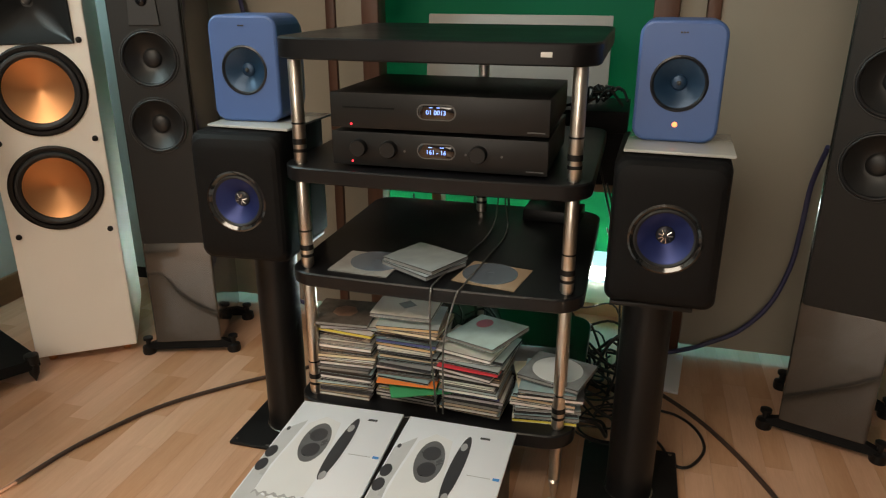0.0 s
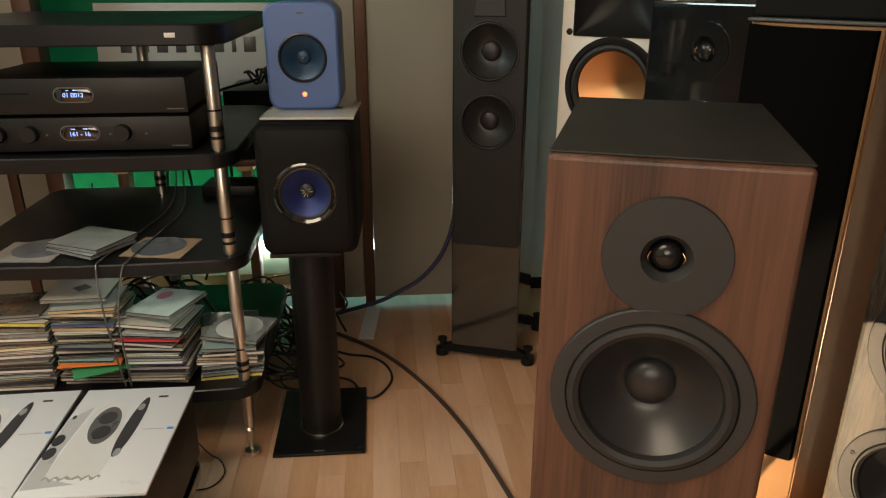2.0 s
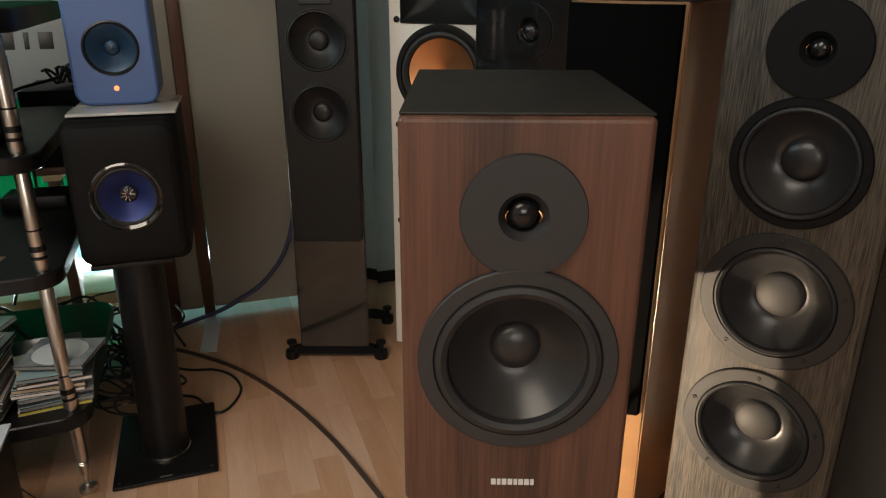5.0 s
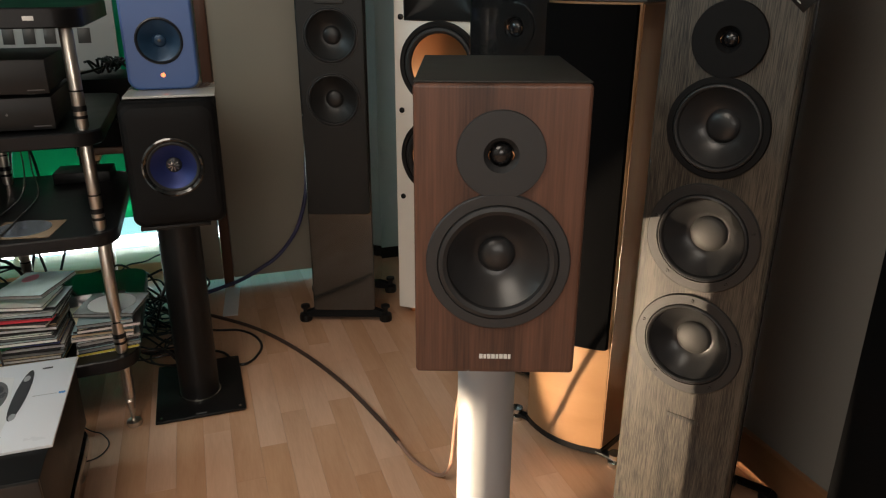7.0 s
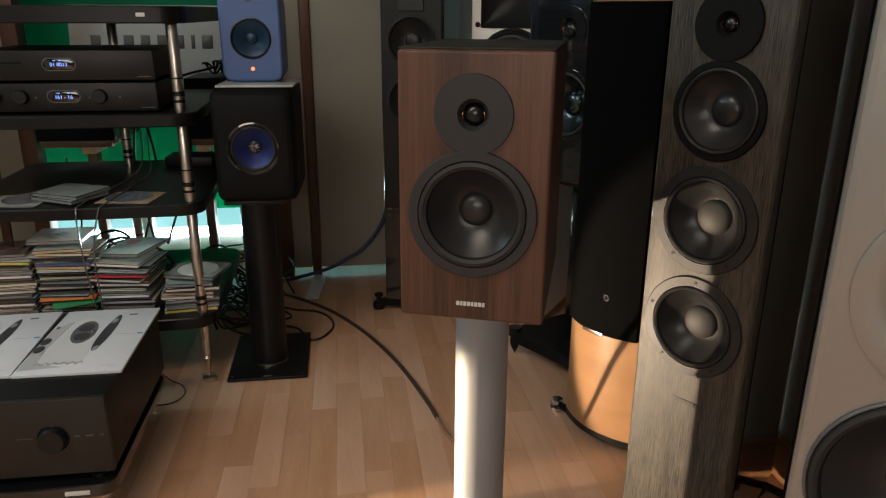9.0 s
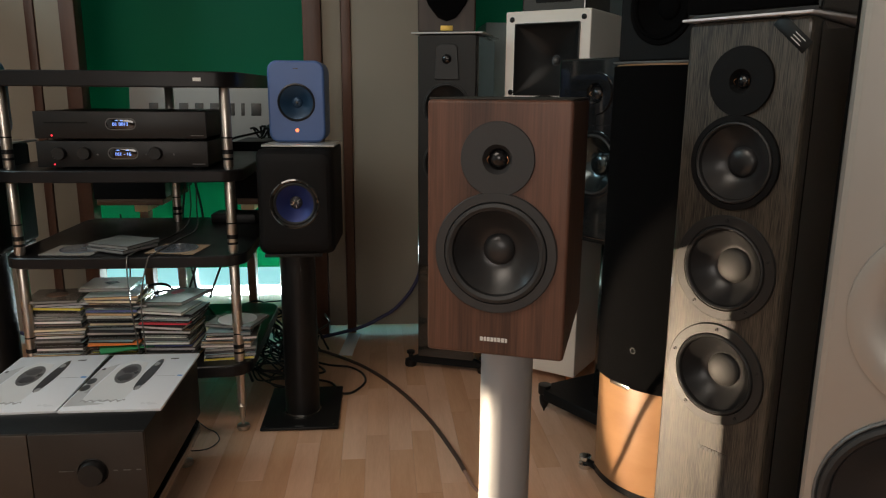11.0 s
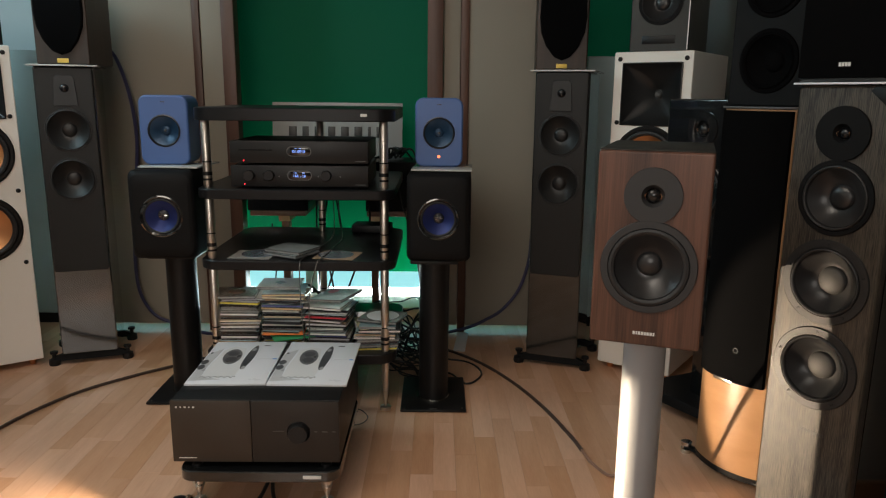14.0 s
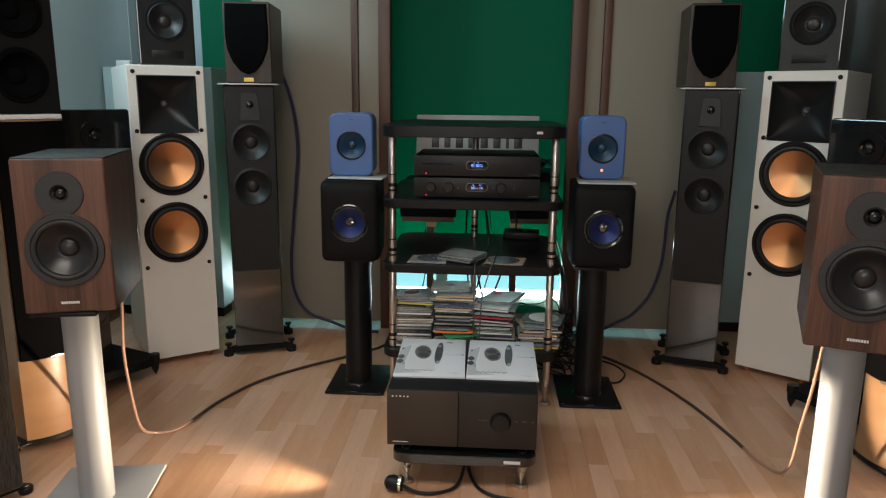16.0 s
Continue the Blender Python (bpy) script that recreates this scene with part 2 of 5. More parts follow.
TOPPAINT = mat("grey_black_paint", (0.026, 0.025, 0.022), 0.5, bump=0.2, grain=500, spec=0.3)
HORN = mat("satin_horn", (0.011, 0.0115, 0.012), 0.4, bump=0.05)
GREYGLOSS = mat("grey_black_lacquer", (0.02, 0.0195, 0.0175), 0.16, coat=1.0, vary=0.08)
BAFFLE = mat("grey_black_baffle", (0.0095, 0.0097, 0.0095), 0.5, bump=0.15, spec=0.35)
CONEDARK = mat("dark_grey_cone", (0.013, 0.013, 0.013), 0.45)
DISPLAY = mat("display_window", (0.004, 0.004, 0.006), 0.08, coat=1.0)
DIGITS = glow("display_digits", (0.2, 0.36, 1.0), 2.4)
REDLED = glow("red_led", (1.0, 0.03, 0.05), 3.0)
ORANGELED = glow("orange_led", (1.0, 0.22, 0.08), 3.0)
DAYLIGHT = glow("daylight", (0.8, 0.98, 1.0), 50.0)
DAYLIGHTPALE = glow("pale_daylight", (0.33, 0.8, 0.85), 1.3)
CASECOVER = random_colours("case_cover", [(0.5, 0.6, 0.62), (0.12, 0.12, 0.13), (0.75, 0.77, 0.73), (0.3, 0.32, 0.34), (0.5, 0.4, 0.3), (0.34, 0.5, 0.55), (0.8, 0.8, 0.76)], 0.15)
CASESPINE = random_colours("case_spine", [(0.88, 0.87, 0.84), (0.02, 0.02, 0.022), (0.66, 0.46, 0.24), (0.86, 0.86, 0.84), (0.7, 0.66, 0.62), (0.03, 0.03, 0.035), (0.86, 0.85, 0.8), (0.16, 0.13, 0.11), (0.05, 0.05, 0.06), (0.8, 0.72, 0.5),
                                           (0.8, 0.8, 0.8), (0.1, 0.12, 0.3), (0.6, 0.46, 0.3), (0.02, 0.02, 0.02), (0.7, 0.62, 0.1), (0.45, 0.45, 0.47)], 0.2)
CASECLEAR = mat("clear_case_plastic", (0.22, 0.23, 0.23), 0.12, vary=0.25, scale=60, coat=0.6)


# ---- building blocks ----
def finish(name, bm, materials, angle=32):
    bmesh.ops.recalc_face_normals(bm, faces=bm.faces)
    me = bpy.data.meshes.new(name)
    bm.to_mesh(me)
    bm.free()
    me.shade_smooth()
    me.set_sharp_from_angle(angle=radians(angle))
    for m in materials if isinstance(materials, (list, tuple)) else [materials]:
        me.materials.append(m)
    return me


def part(name, bm, material, parent=None, label=""):
    ob = new(name, finish(name, bm, material, 14 if name in ("cabinet", "baffle") else 32))
    if parent:
        ob.parent = parent
    return tagged(ob, label)


def thing(name, m, label, category, group="", kind=""):
    ob = new(name)
    ob.matrix_world = m
    ob.empty_display_size = 0.05
    return tagged(ob, label, category, group, kind)


def solid(name, bm, material, label, category, group="", kind="", m=None):
    ob = part(name, bm, material)
    if m:
        ob.matrix_world = m
    return tagged(ob, label, category, group, kind)


def box(x0, x1, y0, y1, z0, z1, bevel=0.0, seg=2, bm=None):
    own = bmesh.new()
    bmesh.ops.create_cube(own, size=1.0)
    for v in own.verts:
        v.co = Vector((x0 + (v.co.x + 0.5) * (x1 - x0), y0 + (v.co.y + 0.5) * (y1 - y0), z0 + (v.co.z + 0.5) * (z1 - z0)))
    if bevel:
        bmesh.ops.bevel(own, geom=own.edges[:], offset=bevel, segments=seg, affect="EDGES", profile=0.5)
    return own if bm is None else add_to(bm, own)


def add_to(bm, other, m=None):
    me = bpy.data.meshes.new("tmp")
    other.to_mesh(me)
    other.free()
    if m:
        me.transform(m)
    bm.from_mesh(me)
    bpy.data.meshes.remove(me)
    return bm


def roundrect(w, h, r, seg=6):
    r = max(min(r, w / 2 - 1e-4, h / 2 - 1e-4), 1e-4)
    pts = []
    for cx, cy, a0 in ((w / 2 - r, h / 2 - r, 0), (-w / 2 + r, h / 2 - r, 90), (-w / 2 + r, -h / 2 + r, 180), (w / 2 - r, -h / 2 + r, 270)):
        for k in range(seg + 1):
            a = radians(a0 + 90 * k / seg)
            pts.append((cx + r * math.cos(a), cy + r * math.sin(a)))
    return pts


def circle(r, n=40, cx=0.0, cy=0.0):
    return [(cx + r * math.cos(2 * math.pi * k / n), cy + r * math.sin(2 * math.pi * k / n)) for k in range(n)]


def loft(sections, to3, holes=(), cap0=True, cap1=True, hole_depth=0.012):
    """Rings of points (u, v) at depth d, joined one to the next; the first ring is filled round its holes, which go inwards."""
    bm = bmesh.new()
    rings = [[bm.verts.new(to3(u, v, d)) for u, v in pts] for d, pts in sections]
    for a, b in zip(rings, rings[1:]):
        for k in range(len(a)):
            bm.faces.new((a[k], a[k - 1], b[k - 1], b[k]))
    if cap1:
        bm.faces.new(rings[-1])
    if cap0 and not holes:
        bm.faces.new(rings[0])
    elif cap0:
        d0 = sections[0][0]
        edges = [bm.edges.get((rings[0][k], rings[0][k - 1])) for k in range(len(rings[0]))]
        for hole in holes:
            line = hole if isinstance(hole, list) else circle(hole[2], 40, hole[0], hole[1])
            a = [bm.verts.new(to3(u, v, d0)) for u, v in line]
            b = [bm.verts.new(to3(u, v, d0 + hole_depth)) for u, v in line]
            edges += [bm.edges.new((a[k], a[k - 1])) for k in range(len(a))]
            for k in range(len(a)):
                bm.faces.new((a[k], a[k - 1], b[k - 1], b[k]))
        bmesh.ops.triangle_fill(bm, use_beauty=True, edges=edges)
    return bm


def front(z0):
    """Sections in the plane of a front that looks along -y, with z counted from z0."""
    return lambda u, v, d: (u, d, v + z0)


def flat(x0=0.0, y0=0.0):
    return lambda u, v, d: (u + x0, v + y0, d)


def cabinet(w, d, h, z0=0.0, bevel=0.004, corner=0.004, holes=(), y0=0.0, seg=4, back=True):
    """A box that looks along -y, with rounded long edges and a front with holes (u from its middle, height, radius)."""
    def ring(y, inset):
        return y, roundrect(w - 2 * inset, h - 2 * inset, max(corner - inset, 0.0008), seg)
    steps = [ring(y0 + bevel * (1 - math.cos(a)) , bevel * (1 - math.sin(a))) for a in (0, math.pi / 6, math.pi / 3, math.pi / 2)]
    steps += [ring(y0 + d - bevel, 0), ring(y0 + d, bevel)]
    return loft(steps, front(z0 + h / 2), [[(u, v - h / 2) for u, v in q] if isinstance(q, list) else (q[0], q[1] - h / 2, q[2]) for q in holes], cap1=back)


def lathe(profile, u=0.0, v=0.0, n=40, axis="y", y0=0.0):
    """Turns a profile of (radius, depth) round the y axis (depth towards +y) or the z axis."""
    bm = bmesh.new()
    rings = []
    for r, d in profile:
        if r < 1e-6:
            rings.append([bm.verts.new((u, y0 + d, v) if axis == "y" else (u, v, d))])
        else:
            rings.append([bm.verts.new((u + a, y0 + d, v + b) if axis == "y" else (u + a, v + b, d)) for a, b in circle(r, n)])
    for a, b in zip(rings, rings[1:]):
        for k in range(n):
            ring = [a[k % len(a)], a[(k - 1) % len(a)], b[(k - 1) % len(b)], b[k % len(b)]]
            seen = []
            for q in ring:
                if q not in seen:
                    seen.append(q)
            if len(seen) > 2:
                bm.faces.new(seen)
    return bm


def dome(r, high, y, steps=5):
    """A dome's profile that bulges towards -y from depth y."""
    return [(r * math.cos(math.pi / 2 * k / steps), y - high * math.sin(math.pi / 2 * k / steps)) for k in range(steps)] + [(0, y - high)]


def smooth_path(points, per=8):
    """A Catmull-Rom line through the points."""
    p = [Vector(q) for q in points]
    p = [p[0] * 2 - p[1]] + p + [p[-1] * 2 - p[-2]]
    out = []
    for a, b, c, d in zip(p, p[1:], p[2:], p[3:]):
        for k in range(per):
            t = k / per
            out.append(0.5 * (2 * b + (c - a) * t + (2 * a - 5 * b + 4 * c - d) * t * t + (3 * b - a - 3 * c + d) * t ** 3))
    return out + [p[-2]]


def hose(points, r, n=8, per=8):
    line = smooth_path(points, per)
    bm = bmesh.new()
    rings, side = [], None
    for k, q in enumerate(line):
        way = (line[min(k + 1, len(line) - 1)] - line[max(k - 1, 0)]).normalized()
        side = (way.orthogonal() if side is None else side - way * side.dot(way)).normalized()
        up = way.cross(side)
        rings.append([bm.verts.new(q + side * (r * a) + up * (r * b)) for a, b in circle(1, n)])
    for a, b in zip(rings, rings[1:]):
        for k in range(n):
            bm.faces.new((a[k], a[k - 1], b[k - 1], b[k]))
    bm.faces.new(rings[0])
    bm.faces.new(rings[-1])
    return bm


def lettering(name, text, size, m, material, parent, label=""):
    cu = bpy.data.curves.new(name, "FONT")
    cu.body, cu.size, cu.extrude, cu.align_x, cu.align_y = text, size, 0.0004, "CENTER", "CENTER"
    tmp = bpy.data.objects.new("tmp", cu)
    me = bpy.data.meshes.new_from_object(tmp)
    bpy.data.objects.remove(tmp)
    me.transform(m)
    me.materials.append(material)
    ob = new(name, me)
    ob.parent = parent
    return tagged(ob, label)


def bars(widths, height, gap, m, depth=0.0012):
    """A row of plain bars in the plane of a front, in place of writing, centred on m."""
    bm, total = bmesh.new(), sum(widths) + gap * (len(widths) - 1)
    x = -total / 2
    for w in widths:
        add_to(bm, box(x, x + w, -depth, 0, -height / 2, height / 2), m)
        x += w + gap
    return bm


# ---- drivers ----
def woofer(parent, u, v, r, frame_mat=BLACK, cone_mat=CONE, cap_mat=None, screws=0, y0=0.0, ring=0.86, label="", cap=0.33, deep=0.34, roll=0.885):
    d = part("woofer", lathe([(r, 0.003), (r, -0.003), (r * 0.985, -0.0045), (r * (ring + 0.015), -0.0045), (r * ring, -0.001)], u, v, 48, y0=y0), frame_mat, parent, label)
    ri = r * ring
    part("surround", lathe([(ri + 0.001, -0.001), (ri * 0.985, -0.006), (ri * (0.48 + roll * 0.53), -0.0075), (ri * (roll + 0.025), -0.005), (ri * (roll + 0.005), 0.001)], u, v, 48, y0=y0), CLOTH if frame_mat is CLOTH else RUBBER, d)
    rc = ri * roll
    part("cone", lathe([(rc, 0.001)] + [(rc - (rc - r * cap) * t, 0.001 + (r * deep) * (1 - (1 - t) ** 1.35)) for t in (0.2, 0.4, 0.6, 0.8, 1.0)] + [(r * cap * 0.9, 0.001 + r * deep)], u, v, 48, y0=y0), cone_mat, d)
    part("dust_cap", lathe(dome(r * cap, r * 0.13, 0.001 + r * deep * 0.96), u, v, 32, y0=y0), cap_mat or cone_mat, d)
    for k in range(screws):
        a = 2 * math.pi * (k + 0.25) / screws
        part("screw", lathe([(0.0032, -0.0044), (0.0032, -0.006), (0.0018, -0.0062), (0.0016, -0.005), (0, -0.005)], u + r * 0.9 * math.cos(a), v + r * 0.9 * math.sin(a), 10, y0=y0), RUBBER, d)
    return d


def tweeter(parent, u, v, r, plate=PLATE, y0=0.0, bore=0.3):
    t = part("tweeter", lathe([(r, 0.002), (r, -0.0035), (r * 0.985, -0.005), (r * (bore + 0.1), -0.005), (r * bore, 0.004), (r * bore * 0.85, 0.008)], u, v, 40, y0=y0), plate, parent)
    part("dome", lathe(dome(r * bore * 0.86, r * bore * 0.62, 0.008), u, v, 28, y0=y0), DOME, t)
    part("dome_ring", lathe([(r * bore * 0.98, 0.006), (r * bore * 0.93, 0.0035), (r * bore * 0.86, 0.007)], u, v, 28, y0=y0), BLACK, t)
    for s in (-1, 1):
        part("wire", hose([(u + s * r * bore * 0.8, y0 + 0.002, v + 0.004), (u + s * r * bore * 0.95, y0 - 0.001, v), (u + s * r * bore * 0.85, y0 + 0.002, v - 0.006)], 0.0005, 5, 4), COPPER, t)
    return t


AXIS = -0.393


def mirrored(x, y, z, turn):
    return pose(2 * AXIS - x, y, z, 0, 0, -turn)


# ---- structure ----
X0, X1, Y0, Y1, TOP = -2.24, 1.27, -3.4, 2.75, 2.6


def slab(name, x0, x1, y0, y1, z0, z1, material, label, category, bevel=0.0):
    return solid(name, box(x0, x1, y0, y1, z0, z1, bevel), material, label, category, kind="structure")


slab("ceiling", X0, X1, Y0, Y1, TOP, TOP + 0.1, CEILING, "white painted flat ceiling", "ceiling")
slab("wall_west", X0 - 0.12, X0, Y0, Y1, 0, TOP, PLASTER, "pale plastered side wall", "wall")
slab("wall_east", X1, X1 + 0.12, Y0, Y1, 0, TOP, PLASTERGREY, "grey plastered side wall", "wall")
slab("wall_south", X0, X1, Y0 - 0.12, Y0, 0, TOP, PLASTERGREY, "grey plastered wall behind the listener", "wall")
wall = thing("wall_north", pose(0, 0, 0), "pale plastered wall with a wide window opening", "wall", kind="structure")
part("wall_left", box(X0, -1.85, 2.62, Y1, 0, TOP), PLASTER, wall)
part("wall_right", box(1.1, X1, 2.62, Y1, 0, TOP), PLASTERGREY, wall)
part("wall_over", box(-1.85, 1.1, 2.62, Y1, 2.3, TOP), PLASTER, wall)
window = thing("window_1", pose(0, 0, 0), "wide low window with pale frame bars, daylight behind", "window", kind="structure")
part("window_frame", add_to(add_to(box(-1.85, 1.1, 2.64, 2.7, 0.0, 0.03), box(-1.85, 1.1, 2.64, 2.7, 2.25, 2.3)), box(-0.62, -0.56, 2.64, 2.7, 0.03, 2.25)), PLASTER, window)
sill = part("window_sill", box(-1.84, 1.09, 2.42, 2.618, 0.0, 0.05, 0.004), PINE, window, "light wooden sill")
slab("backdrop", -1.85, 1.1, 2.76, 2.78, -0.02, 0.06, DAYLIGHT, "bright low band of daylight outside the window", "daylight")
slab("backdrop", -1.85, 1.1, 2.76, 2.78, 0.06, 0.6, DAYLIGHTPALE, "pale cyan daylight outside the window", "daylight")
slab("blind", -1.83, 1.08, 2.555, 2.565, 0.2, 2.32, GREEN, "dark green roller blind drawn down over the window", "blind", 0.001)
slab("baseboard_east", X1 - 0.018, X1, Y0, 2.62, 0, 0.1, BASEWOOD, "brown wooden baseboard along the wall", "baseboard", 0.003)
slab("baseboard_west", X0, X0 + 0.018, Y0, 2.62, 0, 0.1, BASEWOOD, "brown wooden baseboard along the wall", "baseboard", 0.003)


def acoustic_panel(x0, x1, post0, post1, slat0, slat1, y):
    p = thing("acoustic_panel", pose(0, 0, 0), "tall beige fabric acoustic panel with dark brown wooden uprights", "acoustic panel", "acoustic panels beside the blind")
    edges = sorted([(post0, post1), (slat0, slat1)])
    cur = x0
    for a, b in edges:
        if a - cur > 0.01:
            part("fabric_field", box(cur + 0.001, a - 0.001, y, y + 0.05, 0.03, 2.35, 0.006), BEIGE, p)
        cur = b
    if x1 - cur > 0.01:
        part("fabric_field", box(cur + 0.001, x1, y, y + 0.05, 0.03, 2.35, 0.006), BEIGE, p)
    part("upright", box(post0, post1, y - 0.02, y + 0.055, 0.0, 2.4, 0.003), TRIM, p, "broad dark brown upright")
    part("upright", box(slat0, slat1, y - 0.006, y + 0.054, 0.0, 2.36, 0.002), TRIM, p, "narrow dark brown slat")
    return p


acoustic_panel(0.08, 0.66, 0.012, 0.08, 0.155, 0.19, 2.21)
acoustic_panel(-1.45, -0.862, -0.862, -0.807, -0.988, -0.957, 2.21)


# ---- loudspeakers ----
def letters_row(n, w, h, gap):
    return [w * (0.75 if k % 3 == 1 else 1.0) for k in range(n)], h, gap


def bookshelf_walnut():
    s = thing("bookshelf_speaker", pose(0.468, 0.387, 0.588, 0, 0, -20), "walnut veneer bookshelf speaker with black drivers, on a silver stand", "loudspeaker", "walnut bookshelf speakers")
    H, W, D = 0.384, 0.212, 0.307
    part("cabinet", cabinet(W, D, H, 0, 0.005, 0.006, [(0, 0.301, 0.05), (0, 0.161, 0.08)]), WALNUT, s)
    part("top_panel", box(-W / 2 + 0.001, W / 2 - 0.001, 0.006, D, H, H + 0.0025, 0.001), TOPPAINT, s, "matt grey-black top")
    woofer(s, 0, 0.161, 0.0915, PLATE, ring=0.835, roll=0.83, cap=0.265, y0=-0.0012)
    tweeter(s, 0, 0.300, 0.0545)
    part("badge", bars(*letters_row(8, 0.0046, 0.0062, 0.0012), pose(0, -0.0002, 0.026)), LOGO, s, "row of silver marks")
    return s


def tube_stand():
    s = thing("speaker_stand", pose(0.515, 0.524, 0, 0, 0, -20), "silver tube speaker stand with a flat base plate", "speaker stand", "silver speaker stands")
    part("base_plate", box(-0.14, 0.14, -0.17, 0.17, 0.008, 0.02, 0.004), SILVER, s)
    part("pole", lathe([(0.0, 0.02), (0.045, 0.02), (0.045, 0.576), (0.0, 0.576)], 0, 0, 40, "z"), SILVER, s)
    part("top_plate", box(-0.08, 0.08, -0.1, 0.1, 0.576, 0.587, 0.002), BLACK, s)
    for a in (-0.12, 0.12):
        for b in (-0.15, 0.15):
            part("spike", lathe([(0.0, 0.0), (0.006, 0.006), (0.006, 0.01), (0, 0.01)], a, b, 10, "z"), STEEL, s)
    return s


def oak_floorstander():
    s = thing("floorstanding_speaker", pose(0.891, 0.52, 0, 0, 0, -57), "grey oak veneer floorstanding speaker with three black woofers", "loudspeaker", "grey oak floorstanders")
    W, D, z0, H = 0.212, 0.36, 0.035, 1.065
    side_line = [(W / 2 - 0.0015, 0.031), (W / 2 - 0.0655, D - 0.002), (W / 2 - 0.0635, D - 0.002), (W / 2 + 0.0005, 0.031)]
    holes = [(0, 0.968 - H / 2, 0.05), (0, 0.834 - H / 2, 0.07), (0, 0.652 - H / 2, 0.08), (0, 0.457 - H / 2, 0.08)]
    rings = [(0.0, roundrect(W - 0.012, H - 0.012, 0.006, 4)), (0.002, roundrect(W - 0.005, H - 0.005, 0.009, 4)), (0.006, roundrect(W, H, 0.012, 4)), (0.03, roundrect(W - 0.004, H, 0.01, 4)), (D, roundrect(W - 0.132, H, 0.01, 4))]
    part("cabinet", loft(rings, front(z0 + H / 2), holes), OAK, s)
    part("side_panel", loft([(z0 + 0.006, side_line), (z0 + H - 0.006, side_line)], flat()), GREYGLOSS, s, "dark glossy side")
    tweeter(s, 0, 1.003, 0.0565, BLACKMATT, bore=0.25)
    woofer(s, 0, 0.869, 0.08, BLACKMATT)
    woofer(s, 0, 0.687, 0.093, DARKFRAME, CONE, CAPMATT, screws=5, ring=0.8)
    woofer(s, 0, 0.492, 0.093, DARKFRAME, CONE, CAPMATT, screws=5, ring=0.8)
    part("badge", bars(*letters_row(8, 0.0062, 0.0075, 0.0016), pose(0.01, -0.0002, 0.344)), LOGODARK, s, "row of dark marks")
    sticker = part("sticker", box(-0.034, 0.034, -0.0008, 0.0, -0.011, 0.011, 0.0002), BLACK, s)
    sticker.matrix_local = pose(0.077, -0.0005, 1.074, 0, 42, 0)
    for k, w in enumerate((0.022, 0.017, 0.02)):
        part("writing", box(0.002, 0.002 + w, -0.0011, -0.0008, 0.004 - 0.005 * k, 0.0052 - 0.005 * k), LOGO, sticker)
    part("plinth", box(-W / 2 + 0.05, W / 2 - 0.05, 0.02, D - 0.04, 0.02, z0, 0.003), BLACK, s)
    for y in (0.03, D - 0.03):
        part("foot_arm", box(-0.125, 0.125, y - 0.012, y + 0.012, 0.0202, 0.0265, 0.002), BLACK, s)
    for a in (-0.12, 0.12):
        for b in (0.03, D - 0.03):
            part("foot", lathe([(0, 0), (0.018, 0), (0.02, 0.006), (0.02, 0.018), (0.018, 0.02), (0, 0.02)], a, b, 16, "z"), BLACK, s)
    return s


def white_floorstander():
    s = thing("floorstanding_speaker", pose(0.829, 1.684, 0, 0, 0, -37), "white floorstanding speaker with a black horn and two copper woofers", "loudspeaker", "white horn floorstanders")
    W, D, z0, H = 0.292, 0.42, 0.03, 1.205
    part("cabinet", cabinet(W, D, H, z0, 0.004, 0.005, [(0, 0.816, 0.118), (0, 0.536, 0.118), [(-0.111, 0.943), (0.111, 0.943), (0.111, 1.165), (-0.111, 1.165)]]), WHITE, s)
    hz0, hz1, hw = 0.972, 1.196, 0.112
    zc = (hz0 + hz1) / 2
    prof = [(0.0, hw, 0.113, 0.004), (-0.004, hw, 0.113, 0.004), (-0.005, hw * 0.97, 0.11, 0.004), (0.004, hw * 0.93, 0.105, 0.006), (0.014, hw * 0.86, 0.098, 0.012), (0.028, hw * 0.74, 0.086, 0.024), (0.042, hw * 0.6, 0.07, 0.034), (0.056, hw * 0.44, 0.052, 0.034), (0.07, hw * 0.26, 0.032, 0.026), (0.082, hw * 0.13, 0.018, 0.012)]
    horn = part("horn", loft([(d, roundrect(2 * a, 2 * c, q, 8)) for d, a, c, q in prof], front(zc), cap0=False), HORN, s, "square black horn")
    part("throat", lathe(dome(0.012, 0.01, 0.078), 0, zc, 20), GREYRING, horn)
    for z in (0.846, 0.566):
        d = part("woofer", lathe([(0.126, 0.002), (0.126, -0.005), (0.121, -0.008), (0.112, -0.007), (0.11, -0.002)], 0, z, 56), BLACK, s)
        part("surround", lathe([(0.111, -0.002), (0.106, -0.011), (0.099, -0.012), (0.092, -0.007), (0.09, 0.0)], 0, z, 56), RUBBER, d)
        part("cone", lathe([(0.091, 0.0)] + [(0.091 * (1 - t), 0.03 * t ** 0.85) for t in (0.15, 0.3, 0.5, 0.7, 0.85, 1.0)], 0, z, 64), COPPER, d, "spun copper cone")
    for u in (-0.123, 0.123):
        for z in (1.21, 0.981, 0.705, 0.428):
            part("bolt", lathe([(0.0085, 0.001), (0.0085, -0.003), (0.006, -0.0045), (0, -0.0045)], u, z, 14), BLACK, s)
    for a in (-0.11, 0.11):
        for b in (0.05, D - 0.05):
            part("foot", lathe([(0, 0), (0.012, 0), (0.016, 0.03), (0, 0.03)], a, b, 14, "z"), COPPER, s)
    return s


